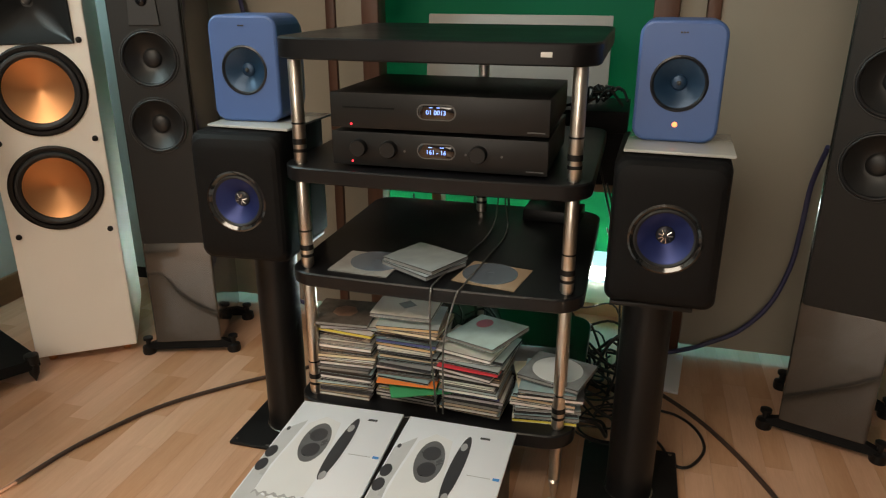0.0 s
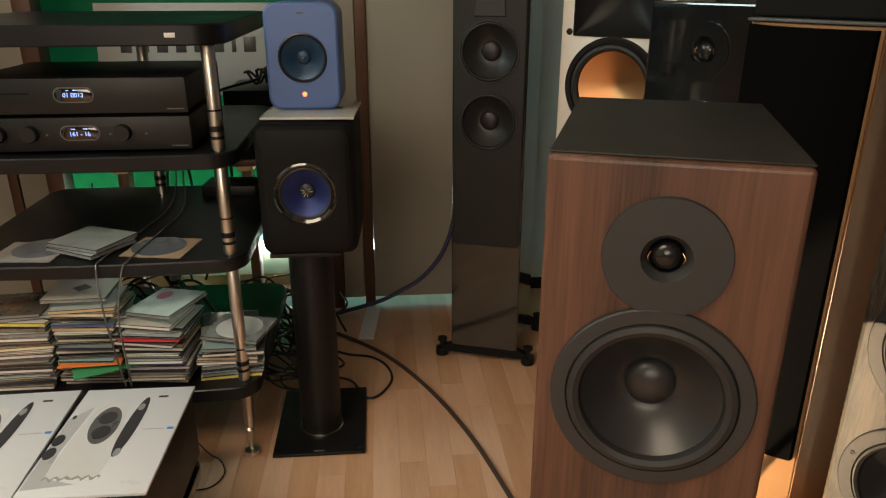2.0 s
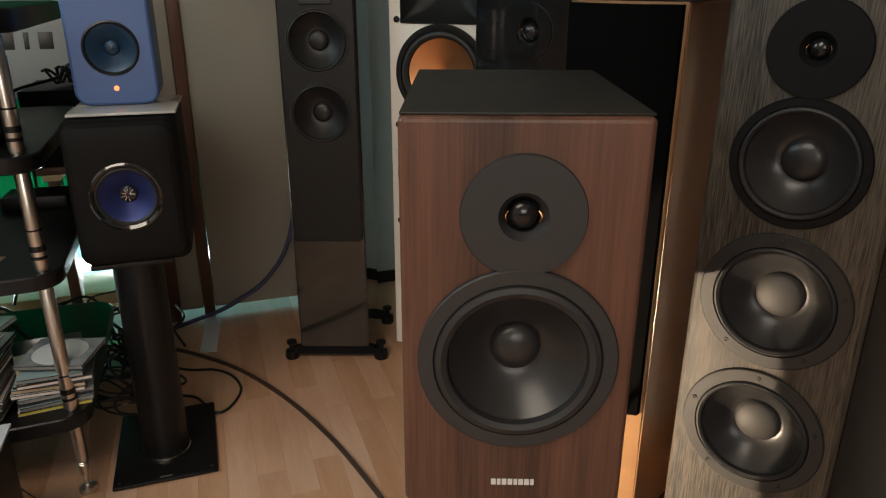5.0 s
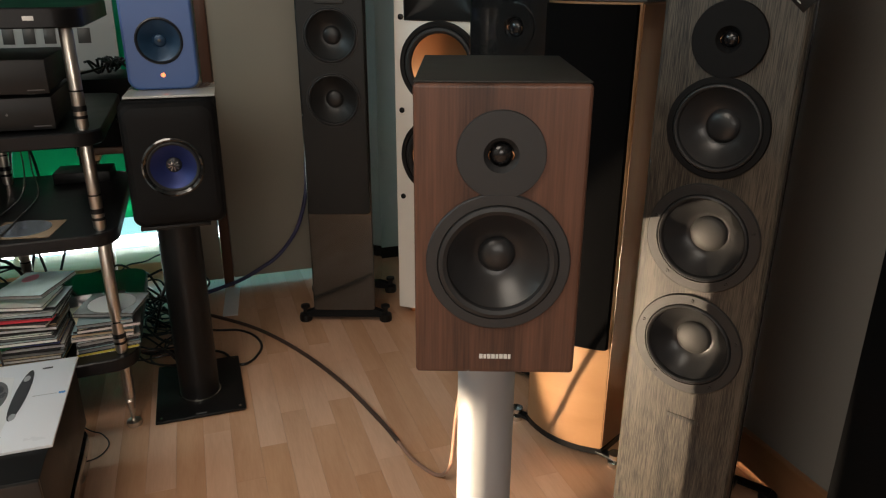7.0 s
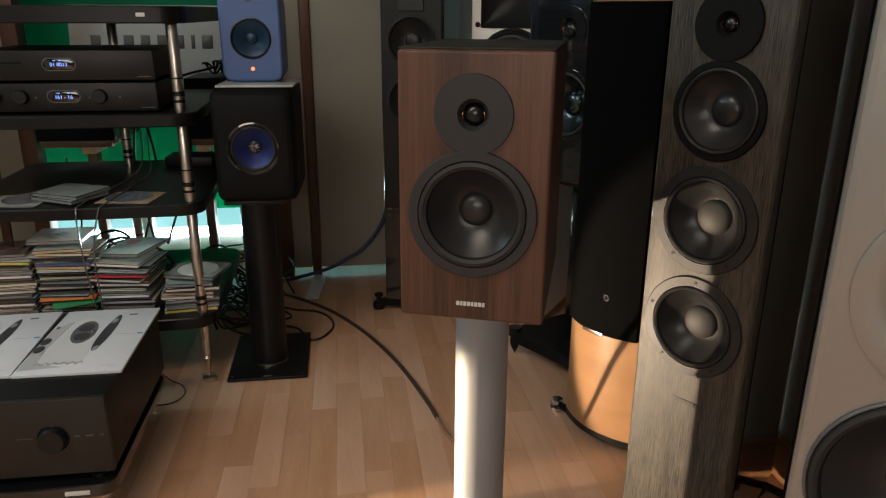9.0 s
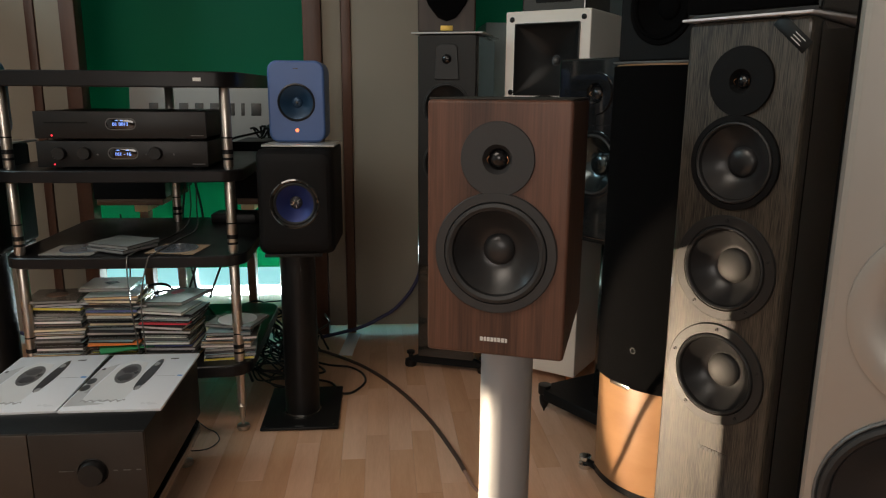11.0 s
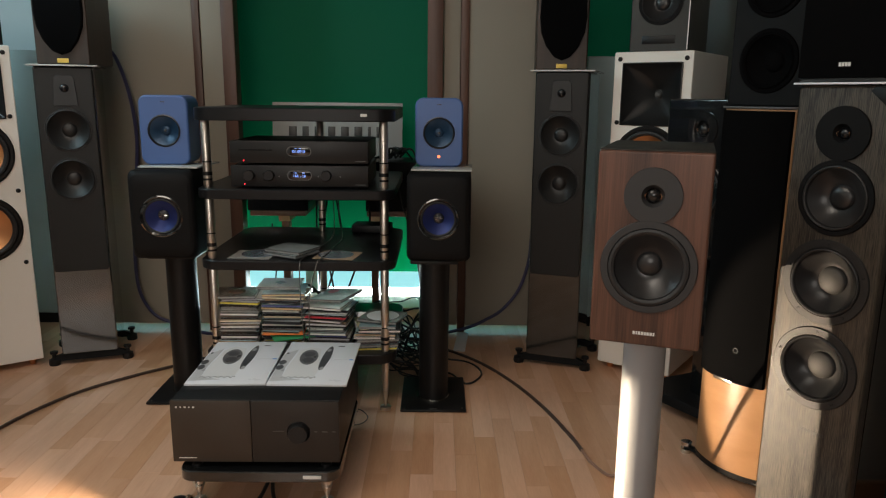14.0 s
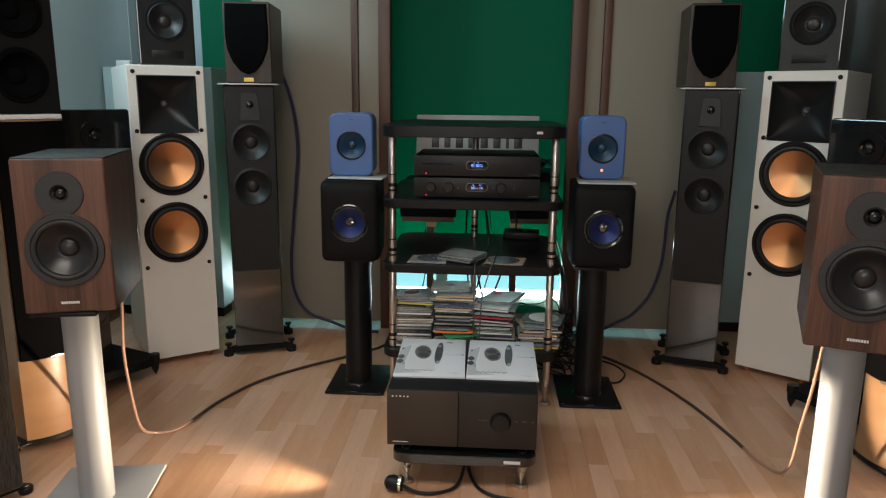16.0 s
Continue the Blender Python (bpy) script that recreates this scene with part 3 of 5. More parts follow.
def black_top_speaker():
    s = thing("bookshelf_speaker", pose(0.86, 1.74, 1.235, 0, 0, -32), "black lacquered bookshelf speaker on top of a white floorstander", "loudspeaker", "black speakers on the white floorstanders")
    part("cabinet", cabinet(0.215, 0.3, 0.37, 0, 0.006, 0.008, [(0, 0.175, 0.07), (0, 0.31, 0.03)]), GLOSS, s)
    woofer(s, 0, 0.175, 0.08, BLACKMATT)
    tweeter(s, 0, 0.31, 0.04, BLACKMATT)
    part("badge_plate", box(-0.06, 0.06, -0.002, 0.0, 0.03, 0.06, 0.0006), BLACK, s)
    return s


def dark_floorstander():
    s = thing("floorstanding_speaker", pose(0.522, 1.768, 0, 0, 0, -19), "black lacquered slim floorstanding speaker on outrigger feet", "loudspeaker", "black slim floorstanders")
    W, D, z0, H = 0.205, 0.3, 0.045, 1.118
    part("cabinet", cabinet(W, D, H, z0, 0.005, 0.008, [(0, 0.886, 0.07), (0, 0.701, 0.07)], seg=4), GREYGLOSS, s)
    b = part("baffle", cabinet(W - 0.01, 0.012, 0.775, 0.386, 0.004, 0.012, [(0, 0.545, 0.07), (0, 0.36, 0.07)], y0=-0.012, back=False), BAFFLE, s)
    woofer(s, 0, 0.931, 0.081, DARKFRAME, CONEDARK, CONELIGHT, y0=-0.012, ring=0.94)
    woofer(s, 0, 0.746, 0.081, DARKFRAME, CONEDARK, CONELIGHT, y0=-0.012, ring=0.94)
    trap = [(-0.042, -0.055), (0.042, -0.055), (0.034, 0.05), (0.022, 0.058), (-0.022, 0.058), (-0.034, 0.05)]
    t = part("tweeter_plate", loft([(-0.0175, [(u * 0.97, v * 0.97) for u, v in trap]), (-0.016, trap), (-0.011, trap)], front(1.075)), DARKPLATE, s)
    part("dome", lathe(dome(0.016, 0.01, -0.016), 0, 1.085, 24), DOME, t)
    for y in (0.02, 0.26):
        f = part("outrigger", loft([(0.018, [(-0.135, -0.014), (0.135, -0.014), (0.135, 0.014), (0.1, 0.02), (-0.1, 0.02), (-0.135, 0.014)]), (0.034, [(-0.13, -0.012), (0.13, -0.012), (0.13, 0.012), (0.1, 0.018), (-0.1, 0.018), (-0.13, 0.012)]), (0.045, [(-0.1, -0.01), (0.1, -0.01), (0.1, 0.01), (0.09, 0.016), (-0.09, 0.016), (-0.1, 0.01)])], flat(0, y)), BLACKMATT, s)
        for a in (-0.135, 0.135):
            part("foot", lathe([(0, 0), (0.02, 0), (0.022, 0.008), (0.02, 0.024), (0.008, 0.03), (0.008, 0.045), (0.015, 0.048), (0.015, 0.056), (0, 0.058)], a, y, 18, "z"), BLACK, f)
    return s


def grilled_speaker():
    """The small speaker on the black floorstander, on an acrylic sheet."""
    s = thing("bookshelf_speaker", pose(0.52, 1.8, 1.171, 0, 0, -6), "dark brown bookshelf speaker with a shield-shaped black grille", "loudspeaker", "grilled bookshelf speakers")
    part("cabinet", cabinet(0.19, 0.26, 0.32, 0, 0.006, 0.01), DARKWALNUT, s)
    pts = [(-0.082, 0.145), (-0.086, 0.02), (-0.08, -0.03), (-0.06, -0.08), (-0.03, -0.118), (0, -0.13), (0.03, -0.118), (0.06, -0.08), (0.08, -0.03), (0.086, 0.02), (0.082, 0.145)]
    part("grille", loft([(-0.014, [(u * 0.95, v * 0.96) for u, v in pts]), (-0.011, pts), (0.0, pts)], front(0.165)), CLOTH, s)
    part("tag", box(-0.02, 0.02, -0.004, 0.0, 0.006, 0.022, 0.001), GOLD, s, "small gold tag")
    return s


def acrylic_sheet(x, y, z, w, d, turn, group):
    return solid("acrylic_sheet", box(-w / 2, w / 2, -0.02, d - 0.02, 0, 0.006, 0.0015), ACRYLIC, "pale acrylic sheet lying under a small speaker", "sheet", group, m=pose(x, y, z, 0, 0, turn))


def lacquer_speaker():
    s = thing("bookshelf_speaker", pose(0.86, 1.224, 0.595, 0, 0, -58), "black piano lacquer bookshelf speaker on a dark stand", "loudspeaker", "black lacquer bookshelf speakers")
    part("cabinet", cabinet(0.27, 0.34, 0.475, 0, 0.006, 0.01, [(0, 0.385, 0.05), (0, 0.2, 0.08)]), GLOSS, s)
    tweeter(s, 0, 0.385, 0.055, GLOSS, bore=0.4)
    woofer(s, 0, 0.2, 0.09, GLOSS, cone_mat=mat("dark_metal_cone", (0.06, 0.075, 0.08), 0.2, metal=0.9), ring=0.9)
    return s


def lacquer_stand():
    s = thing("speaker_stand", pose(0.86, 1.224, 0, 0, 0, -58), "black speaker stand with a wide spiked foot", "speaker stand", "black speaker stands")
    foot = [(-0.21, -0.1), (-0.17, -0.12), (0.17, -0.12), (0.21, -0.1), (0.15, 0.32), (-0.15, 0.32)]
    part("base_plate", loft([(0.05, foot), (0.078, foot), (0.082, [(u * 0.98, v * 0.98) for u, v in foot])], flat(0, 0.15)), BLACKMATT, s)
    part("pole", box(-0.06, 0.06, 0.12, 0.24, 0.08, 0.58, 0.01), GLOSS, s)
    part("top_plate", box(-0.12, 0.12, 0.02, 0.32, 0.58, 0.595, 0.003), BLACK, s)
    for a, b in ((-0.19, 0.05), (0.19, 0.05), (-0.14, 0.44), (0.14, 0.44)):
        part("spike", lathe([(0, 0), (0.004, 0.01), (0.014, 0.03), (0.016, 0.05), (0.012, 0.06), (0.02, 0.064), (0.02, 0.092), (0, 0.094)], a, b, 14, "z"), BLACK, s)
    return s


def cherry_floorstander():
    s = thing("floorstanding_speaker", pose(0.902, 0.94, 0, 0, 0, -61), "cherry wood floorstanding speaker with a long black cloth grille", "loudspeaker", "cherry floorstanders")
    W, D, H = 0.214, 0.36, 1.045
    bow = [(W / 2 - W * k / 10, -0.03 * (1 - ((k - 5) / 5) ** 2)) for k in range(11)]
    shape = [(-W / 2 + 0.02, D), (W / 2 - 0.02, D), (W / 2 + 0.004, D * 0.5)] + bow + [(-W / 2 - 0.004, D * 0.5)]
    part("cabinet", loft([(0.03, shape), (H, shape)], flat()), [MAPLE], s)
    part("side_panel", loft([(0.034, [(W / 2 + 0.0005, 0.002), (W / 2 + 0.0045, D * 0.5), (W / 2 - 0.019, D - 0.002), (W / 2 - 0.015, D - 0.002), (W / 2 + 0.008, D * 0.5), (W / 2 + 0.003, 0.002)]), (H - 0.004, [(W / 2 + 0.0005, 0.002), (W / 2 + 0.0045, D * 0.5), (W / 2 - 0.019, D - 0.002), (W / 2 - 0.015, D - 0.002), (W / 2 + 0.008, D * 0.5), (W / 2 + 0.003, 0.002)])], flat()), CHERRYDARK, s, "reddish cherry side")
    bow2 = [(u * 0.96, v - 0.014) for u, v in bow]
    gr = bow2 + [(u * 0.96, v - 0.001) for u, v in reversed(bow)]
    part("grille", loft([(0.3, [(u, v) for u, v in gr]), (H - 0.004, gr)], flat()), CLOTH, s, "black cloth grille")
    # bright sliver stands in for the highlight along the grille's lower edge
    part("grille_highlight", box(-0.03, 0.03, -0.047, -0.043, 0.296, 0.306, 0.001), STEEL, s)
    pl = [(u * 1.04, v * 1.04) for u, v in shape]
    part("plinth", loft([(0.014, pl), (0.03, pl)], flat()), BLACK, s)
    for a, b in ((-0.145, 0.005), (0.145, 0.005), (-0.12, D - 0.02), (0.12, D - 0.02)):
        part("foot_arm", box(min(a, 0.6 * a), max(a, 0.6 * a), b - 0.012, b + 0.012, 0.0165, 0.0235, 0.002), BLACK, s)
        part("foot", lathe([(0, 0), (0.016, 0), (0.017, 0.012), (0.006, 0.016), (0.006, 0.022), (0.016, 0.024), (0.016, 0.034), (0, 0.036)], a, b, 18, "z"), STEEL, s)
    hexa = circle(0.008, 6)
    part("emblem", loft([(-0.0435, hexa), (-0.04, hexa)], lambda u, v, d: (u + 0.03, d, v + 0.395), [(0, 0, 0.0055)], hole_depth=0.001), EMBLEM, s)
    return s


def cloth_box_speaker():
    s = thing("bookshelf_speaker", pose(0.915, 0.95, 1.0525, 0, 0, -56), "black bookshelf speaker with two drivers, standing on white paper sheets", "loudspeaker", "black speakers on the cherry floorstanders")
    part("cabinet", cabinet(0.22, 0.3, 0.42, 0, 0.005, 0.006, [(0, 0.11, 0.07), (0, 0.3, 0.07)]), BLACKMATT, s)
    woofer(s, 0, 0.115, 0.082, CLOTH, CLOTH)
    woofer(s, 0, 0.305, 0.082, CLOTH, CLOTH)
    return s


def paper_sheets(x, y, z, w, d, h, turn, label):
    return solid("paper_pad", box(-w / 2, w / 2, -0.015, d, 0, h, 0.001), PAPER, label, "paper", "paper pads", m=pose(x, y, z, 0, 0, turn))


def center_speaker():
    s = thing("center_speaker", pose(0.893, 0.52, 1.106, 0, 0, -57), "black center speaker lying on a white sheet", "loudspeaker")
    part("cabinet", cabinet(0.23, 0.33, 0.21, 0, 0.006, 0.008), GLOSS, s)
    part("grille", box(-0.108, 0.108, -0.012, 0.0, 0.008, 0.202, 0.004), CLOTH, s)
    part("badge", bars([0.0048] * 4, 0.0078, 0.0014, pose(-0.01, -0.0125, 0.035)), LOGO, s, "row of silver marks")
    return s


def silver_floorstander():
    s = thing("floorstanding_speaker", pose(0.816, -0.081, 0, 0, 0, -41.5), "silver floorstanding speaker with large ringed drivers", "loudspeaker")
    W, D, z0, H = 0.238, 0.3, 0.03, 1.12
    part("cabinet", cabinet(W, D, H, z0, 0.01, 0.012, [(0, 0.558, 0.094), (0, 0.756, 0.05), (0, 0.96, 0.07)]), SILVERFRONT, s)
    part("side_panel", box(-W / 2 - 0.003, -W / 2, 0.012, D - 0.006, z0 + 0.01, z0 + H - 0.01, 0.001), CLOTH, s, "black side")
    for z, r in ((0.588, 0.107), (0.99, 0.085)):
        woofer(s, 0, z, r, GREYRING, cone_mat=CONE, ring=0.96, cap=0.35)
    d = part("midrange", lathe([(0.098, 0.0), (0.097, -0.006), (0.09, -0.008), (0.072, -0.004), (0.057, 0.003), (0.047, 0.008)], 0, 0.786, 48), SILVERFRONT, s)
    part("cone", lathe([(0.047, 0.008), (0.025, 0.022), (0.0, 0.017)], 0, 0.786, 40), CONE, d)
    part("plinth", box(-W / 2, W / 2, 0.0, D, 0.012, z0, 0.003), BLACK, s)
    for a in (-0.1, 0.1):
        for b in (0.03, D - 0.03):
            part("foot", lathe([(0, 0), (0.015, 0), (0.015, 0.012), (0, 0.012)], a, b, 14, "z"), STEEL, s)
    return s


def compact_blue(m, led):
    s = thing("wireless_speaker", m, "blue compact speaker with rounded edges" + (" and a lit orange dot" if led else ""), "loudspeaker", "blue compact speakers")
    W, H, D = 0.16, 0.228, 0.18
    sec = [(0.0, roundrect(W - 0.012, H - 0.012, 0.022)), (0.002, roundrect(W - 0.004, H - 0.004, 0.026)), (0.006, roundrect(W, H, 0.028)), (D - 0.05, roundrect(W, H, 0.03)), (D - 0.015, roundrect(W - 0.02, H - 0.02, 0.03)), (D, roundrect(W - 0.06, H - 0.06, 0.03))]
    part("cabinet", loft(sec, front(H / 2), [(0, -0.002, 0.05)], hole_depth=0.02), BLUE, s)
    z = H / 2 - 0.002
    d = part("coaxial_driver", lathe([(0.0505, 0.001), (0.0535, -0.0015), (0.05, -0.003), (0.0465, 0.001)], 0, z, 44), DARKRING, s)
    part("cone", lathe([(0.047, 0.001), (0.04, 0.004), (0.03, 0.011), (0.019, 0.018), (0.016, 0.02)], 0, z, 44), BLUECONE, d)
    part("dome", lathe(dome(0.0155, 0.006, 0.02), 0, z, 24), BLUECONE, d)
    part("phase_plug", lathe(dome(0.0045, 0.004, 0.012), 0, z, 14), GREYRING, d)
    if led:
        part("status_light", lathe([(0.005, 0.001), (0.005, -0.0012), (0.0035, -0.0014), (0, -0.0014)], 0, 0.034, 16), ORANGELED, s, "glowing orange dot")
    part("badge", bars([0.004] * 3, 0.003, 0.001, pose(0, -0.0002, H - 0.022)), LOGODARK, s)
    return s


def round_black(m):
    s = thing("bookshelf_speaker", m, "matt black bookshelf speaker with a violet blue coaxial driver", "loudspeaker", "black bookshelf speakers beside the rack")
    W, H, D = 0.212, 0.295, 0.275
    sec = [(0.0, roundrect(W - 0.06, H - 0.075, 0.03, 8)), (0.003, roundrect(W - 0.036, H - 0.046, 0.03, 8)), (0.008, roundrect(W - 0.019, H - 0.025, 0.028, 8)), (0.016, roundrect(W - 0.008, H - 0.01, 0.026, 8)), (0.026, roundrect(W - 0.002, H - 0.002, 0.022, 8)), (0.036, roundrect(W, H, 0.02, 8)), (D - 0.006, roundrect(W, H, 0.012, 8)), (D, roundrect(W - 0.01, H - 0.01, 0.01, 8))]
    z = H / 2 - 0.002
    part("cabinet", loft(sec, front(H / 2), [(0, -0.002, 0.064)], hole_depth=0.03), BLACKMATT, s)
    d = part("coaxial_driver", lathe([(0.067, 0.003), (0.069, -0.001), (0.065, -0.003), (0.058, 0.002)], 0, z, 52), GLOSS, s)
    part("surround", lathe([(0.0585, 0.002), (0.055, -0.001), (0.051, 0.003)], 0, z, 52), RUBBER, d)
    part("cone", lathe([(0.0515, 0.003), (0.045, 0.007), (0.034, 0.016), (0.022, 0.026), (0.018, 0.029)], 0, z, 52), VIOLETCONE, d)
    part("dome", lathe(dome(0.0175, 0.006, 0.029), 0, z, 24), DARKRING, d)
    for k in range(9):
        a = 2 * math.pi * k / 9
        part("waveguide_fin", hose([(0.004 * math.cos(a), 0.02, z + 0.004 * math.sin(a)), (0.0135 * math.cos(a), 0.021, z + 0.0135 * math.sin(a))], 0.0011, 5, 2), STEEL, d)
    return s


def plate_stand(m):
    s = thing("speaker_stand", m, "black tube speaker stand on a flat square steel plate", "speaker stand", "black plate speaker stands")
    part("base_plate", box(-0.114, 0.114, -0.15, 0.15, 0.002, 0.011, 0.003), BLACK, s)
    part("pole", lathe([(0, 0.011), (0.052, 0.011), (0.052, 0.52), (0, 0.52)], 0, -0.03, 36, "z"), BLACK, s)
    part("collar", lathe([(0.052, 0.0125), (0.056, 0.0125), (0.056, 0.017), (0.0525, 0.018)], 0, -0.03, 36, "z"), STEEL, s)
    part("top_plate", box(-0.08, 0.08, -0.12, 0.09, 0.52, 0.53, 0.002), BLACK, s)
    part("badge", box(-0.013, 0.013, -0.1435, -0.138, 0.011, 0.0118), GREYRING, s)
    for a in (-0.1, 0.1):
        for b in (-0.135, 0.135):
            part("screw", lathe([(0, 0.0), (0.004, 0.0), (0.004, 0.0118), (0, 0.0122)], a, b, 10, "z"), STEEL, s)
    return s


PAIRS = [
    (bookshelf_walnut(), (-1.384, 0.5, 0.588, 0, 0, 15)),
    (tube_stand(), (-1.422, 0.595, 0, 0, 0, 9)),
]
for ob, place in PAIRS:
    copy_thing(ob, pose(*place))
for ob, (x, y, z, turn) in [
    (oak_floorstander(), (0.91, 0.51, 0, -57)),
    (white_floorstander(), (0.841, 1.667, 0, -35)),
    (black_top_speaker(), (0.86, 1.74, 1.235, -32)),
    (dark_floorstander(), (0.549, 1.782, 0, -19)),
    (grilled_speaker(), (0.549, 1.79, 1.171, -6)),
    (lacquer_speaker(), (0.957, 1.322, 0.595, -58)),
    (lacquer_stand(), (0.957, 1.322, 0, -58)),
    (cherry_floorstander(), (0.965, 0.96, 0, -59)),
    (cloth_box_speaker(), (0.98, 0.977, 1.062, -56)),
]:
    copy_thing(ob, mirrored(x, y, z, turn))
for s in (1, -1):
    x = 0.522 if s > 0 else 2 * AXIS - 0.547
    acrylic_sheet(x, 1.768 if s > 0 else 1.775, 1.164, 0.24, 0.3, -19 * s, "acrylic sheets on the black floorstanders")
paper_sheets(2 * AXIS - 0.98, 0.972, 1.0465, 0.21, 0.3, 0.014, 56, "stack of white paper sheets under a black speaker")
solid("thin_board", box(-0.11, 0.11, -0.02, 0.3, 0, 0.005, 0.001), GREYRING, "thin grey board under a black speaker", "board", m=pose(0.915, 0.945, 1.0465, 0, 0, -56))
paper_sheets(0.891, 0.52, 1.1015, 0.222, 0.31, 0.004, -57, "white sheet under the center speaker")
center_speaker()
silver_floorstander()
compact_blue(pose(-0.85, 1.445, 0.8365, 0, 0, 3), False)
compact_blue(pose(0.062, 1.465, 0.8365, 0, 0, -2), True)
round_black(pose(-0.843, 1.348, 0.531, 0, 0, 4))
round_black(pose(0.062, 1.336, 0.531, 0, 0, -2))
plate_stand(pose(-0.843, 1.53, 0))
plate_stand(pose(0.05, 1.483, 0))
for x, y, a in ((-0.828, 1.415, -3), (0.072, 1.395, -3)):
    acrylic_sheet(x, y, 0.8295, 0.2, 0.21, a, "acrylic sheets under the blue speakers")


# ---- rack ----
def shelf_board(w, d, z0, z1, y0, corner=0.055, bow=0.012):
    pts = [(u, v + (0 if v > 0 else -bow * (1 - (2 * u / w) ** 2))) for u, v in roundrect(w, d, corner, 8)]
    # extra points along the bowed front
    front_pts = [(-w / 2 + corner + (w - 2 * corner) * t / 8, -d / 2 - bow * (1 - ((-w / 2 + corner + (w - 2 * corner) * t / 8) * 2 / w) ** 2)) for t in range(1, 8)]
    out = pts[:27] + front_pts + pts[27:]
    ins = [(u * 0.992, v * 0.992) for u, v in out]
    return loft([(z0, ins), (z0 + 0.003, out), (z1 - 0.003, out), (z1, ins)], flat(0, y0 + d / 2))


def post(x, y, z0, z1, r=0.014):
    h = z1 - z0
    prof = [(0, z0), (r * 0.8, z0), (r * 0.8, z0 + 0.004), (r, z0 + 0.005), (r, z0 + 0.026), (r * 0.86, z0 + 0.027), (r * 0.86, z0 + 0.03), (r, z0 + 0.031), (r, z0 + 0.045), (r * 0.78, z0 + 0.046), (r * 0.78, z0 + 0.05), (r, z0 + 0.051),
            (r, z1 - 0.004), (r * 0.85, z1), (0, z1)]
    return lathe(prof, x, y, 24, "z")


def cone_foot(x, y, z1, r=0.013):
    return lathe([(0, 0), (0.018, 0), (0.0195, 0.004), (0.018, 0.013), (0.006, 0.016), (0.004, 0.02), (r * 0.85, 0.07), (r, 0.074), (r * 0.85, 0.076), (r, 0.079), (r * 0.85, 0.081), (r, 0.084), (r, z1), (0, z1)], x, y, 22, "z")


rack = thing("hifi_rack", pose(-0.402, 0, 0), "black four-shelf hi-fi rack on brushed chrome posts", "hi-fi rack")
LEVELS = [(0.18, 0.214), (0.505, 0.536), (0.739, 0.771), (0.988, 1.029)]
PX, PF, PB = 0.286, 1.362, 1.87
for z0, z1 in LEVELS:
    part("shelf", shelf_board(0.645, 0.62, z0, z1, 1.325), SHELF, rack)
for x, y in ((-PX, PF), (PX, PF), (0.0, PB)):
    for (a0, a1), (b0, b1) in zip(LEVELS, LEVELS[1:]):
        part("post", post(x, y, a1, b0), CHROME, rack)
        for zr, hr, rr in ((a1 + 0.028, 0.0035, 0.0144), (a1 + 0.047, 0.006, 0.0152), (a1 + 0.085, 0.002, 0.0143)):
            part("joint_ring", lathe([(0.0135, zr - hr), (rr, zr - hr), (rr, zr + hr), (0.0135, zr + hr)], x, y, 20, "z"), BLACK, rack)
    part("foot", cone_foot(x, y, 0.18), CHROME, rack)
part("badge", box(0.185, 0.237, 1.3185, 1.3205, 1.004, 1.013, 0.0004), LOGO, rack, "silver name plate")

mini = thing("amplifier_stand", pose(-0.4, 0, 0), "low black amplifier stand on chrome spikes", "amplifier stand")
part("shelf", shelf_board(0.42, 0.47, 0.083, 0.113, 0.735, 0.035, 0.004), GLOSS, mini)
for x, y in ((-0.17, 0.775), (0.17, 0.775), (-0.17, 1.16), (0.17, 1.16)):
    part("foot", lathe([(0, 0), (0.018, 0), (0.0195, 0.004), (0.018, 0.012), (0.006, 0.015), (0.004, 0.018), (0.013, 0.05), (0.0145, 0.052), (0.013, 0.054), (0.0145, 0.056), (0.013, 0.058), (0.015, 0.06), (0.0155, 0.083), (0, 0.083)], x, y, 24, "z"), CHROME, mini)
    part("cap", lathe([(0.012, 0.113), (0.014, 0.113), (0.013, 0.118), (0.008, 0.12), (0, 0.12)], x, y, 18, "z"), BLACK, mini)
part("badge", box(0.115, 0.163, 0.7295, 0.7325, 0.094, 0.103, 0.0004), LOGO, mini, "silver name plate")

amp = thing("power_amplifier", pose(-0.408, 0.752, 0.12), "large dark grey amplifier with a round volume knob", "amplifier")
part("case", box(-0.217, 0.217, 0.012, 0.44, 0.012, 0.179, 0.003), ANTHRACITE, amp)
part("front_panel", box(-0.217, -0.011, 0.0, 0.0115, 0.01, 0.18, 0.002), WARMBLACK, amp, "brownish gloss half of the front")
part("front_panel", box(-0.0095, 0.217, 0.0, 0.0115, 0.01, 0.18, 0.002), AMPFRONT, amp)
kn = part("volume_knob", lathe([(0.027, 0.001), (0.026, -0.014), (0.024, -0.018), (0, -0.018)], 0.112, 0.095, 40), ANTHRACITE, amp)
part("knob_ring", lathe([(0.029, 0.001), (0.0305, -0.001), (0.029, -0.003), (0.0275, -0.001)], 0.112, 0.095, 40), BLACK, kn)
part("front_marks", bars([0.005, 0.003, 0.005, 0.003, 0.005], 0.004, 0.007, pose(-0.178, -0.0002, 0.163)), LOGO, amp, "row of small pale marks")
part("front_marks", bars([0.045], 0.0018, 0, pose(-0.178, -0.0002, 0.022)), LOGO, amp)
part("front_marks", bars([0.03], 0.0014, 0, pose(0.06, -0.0002, 0.098)), GREYRING, amp)
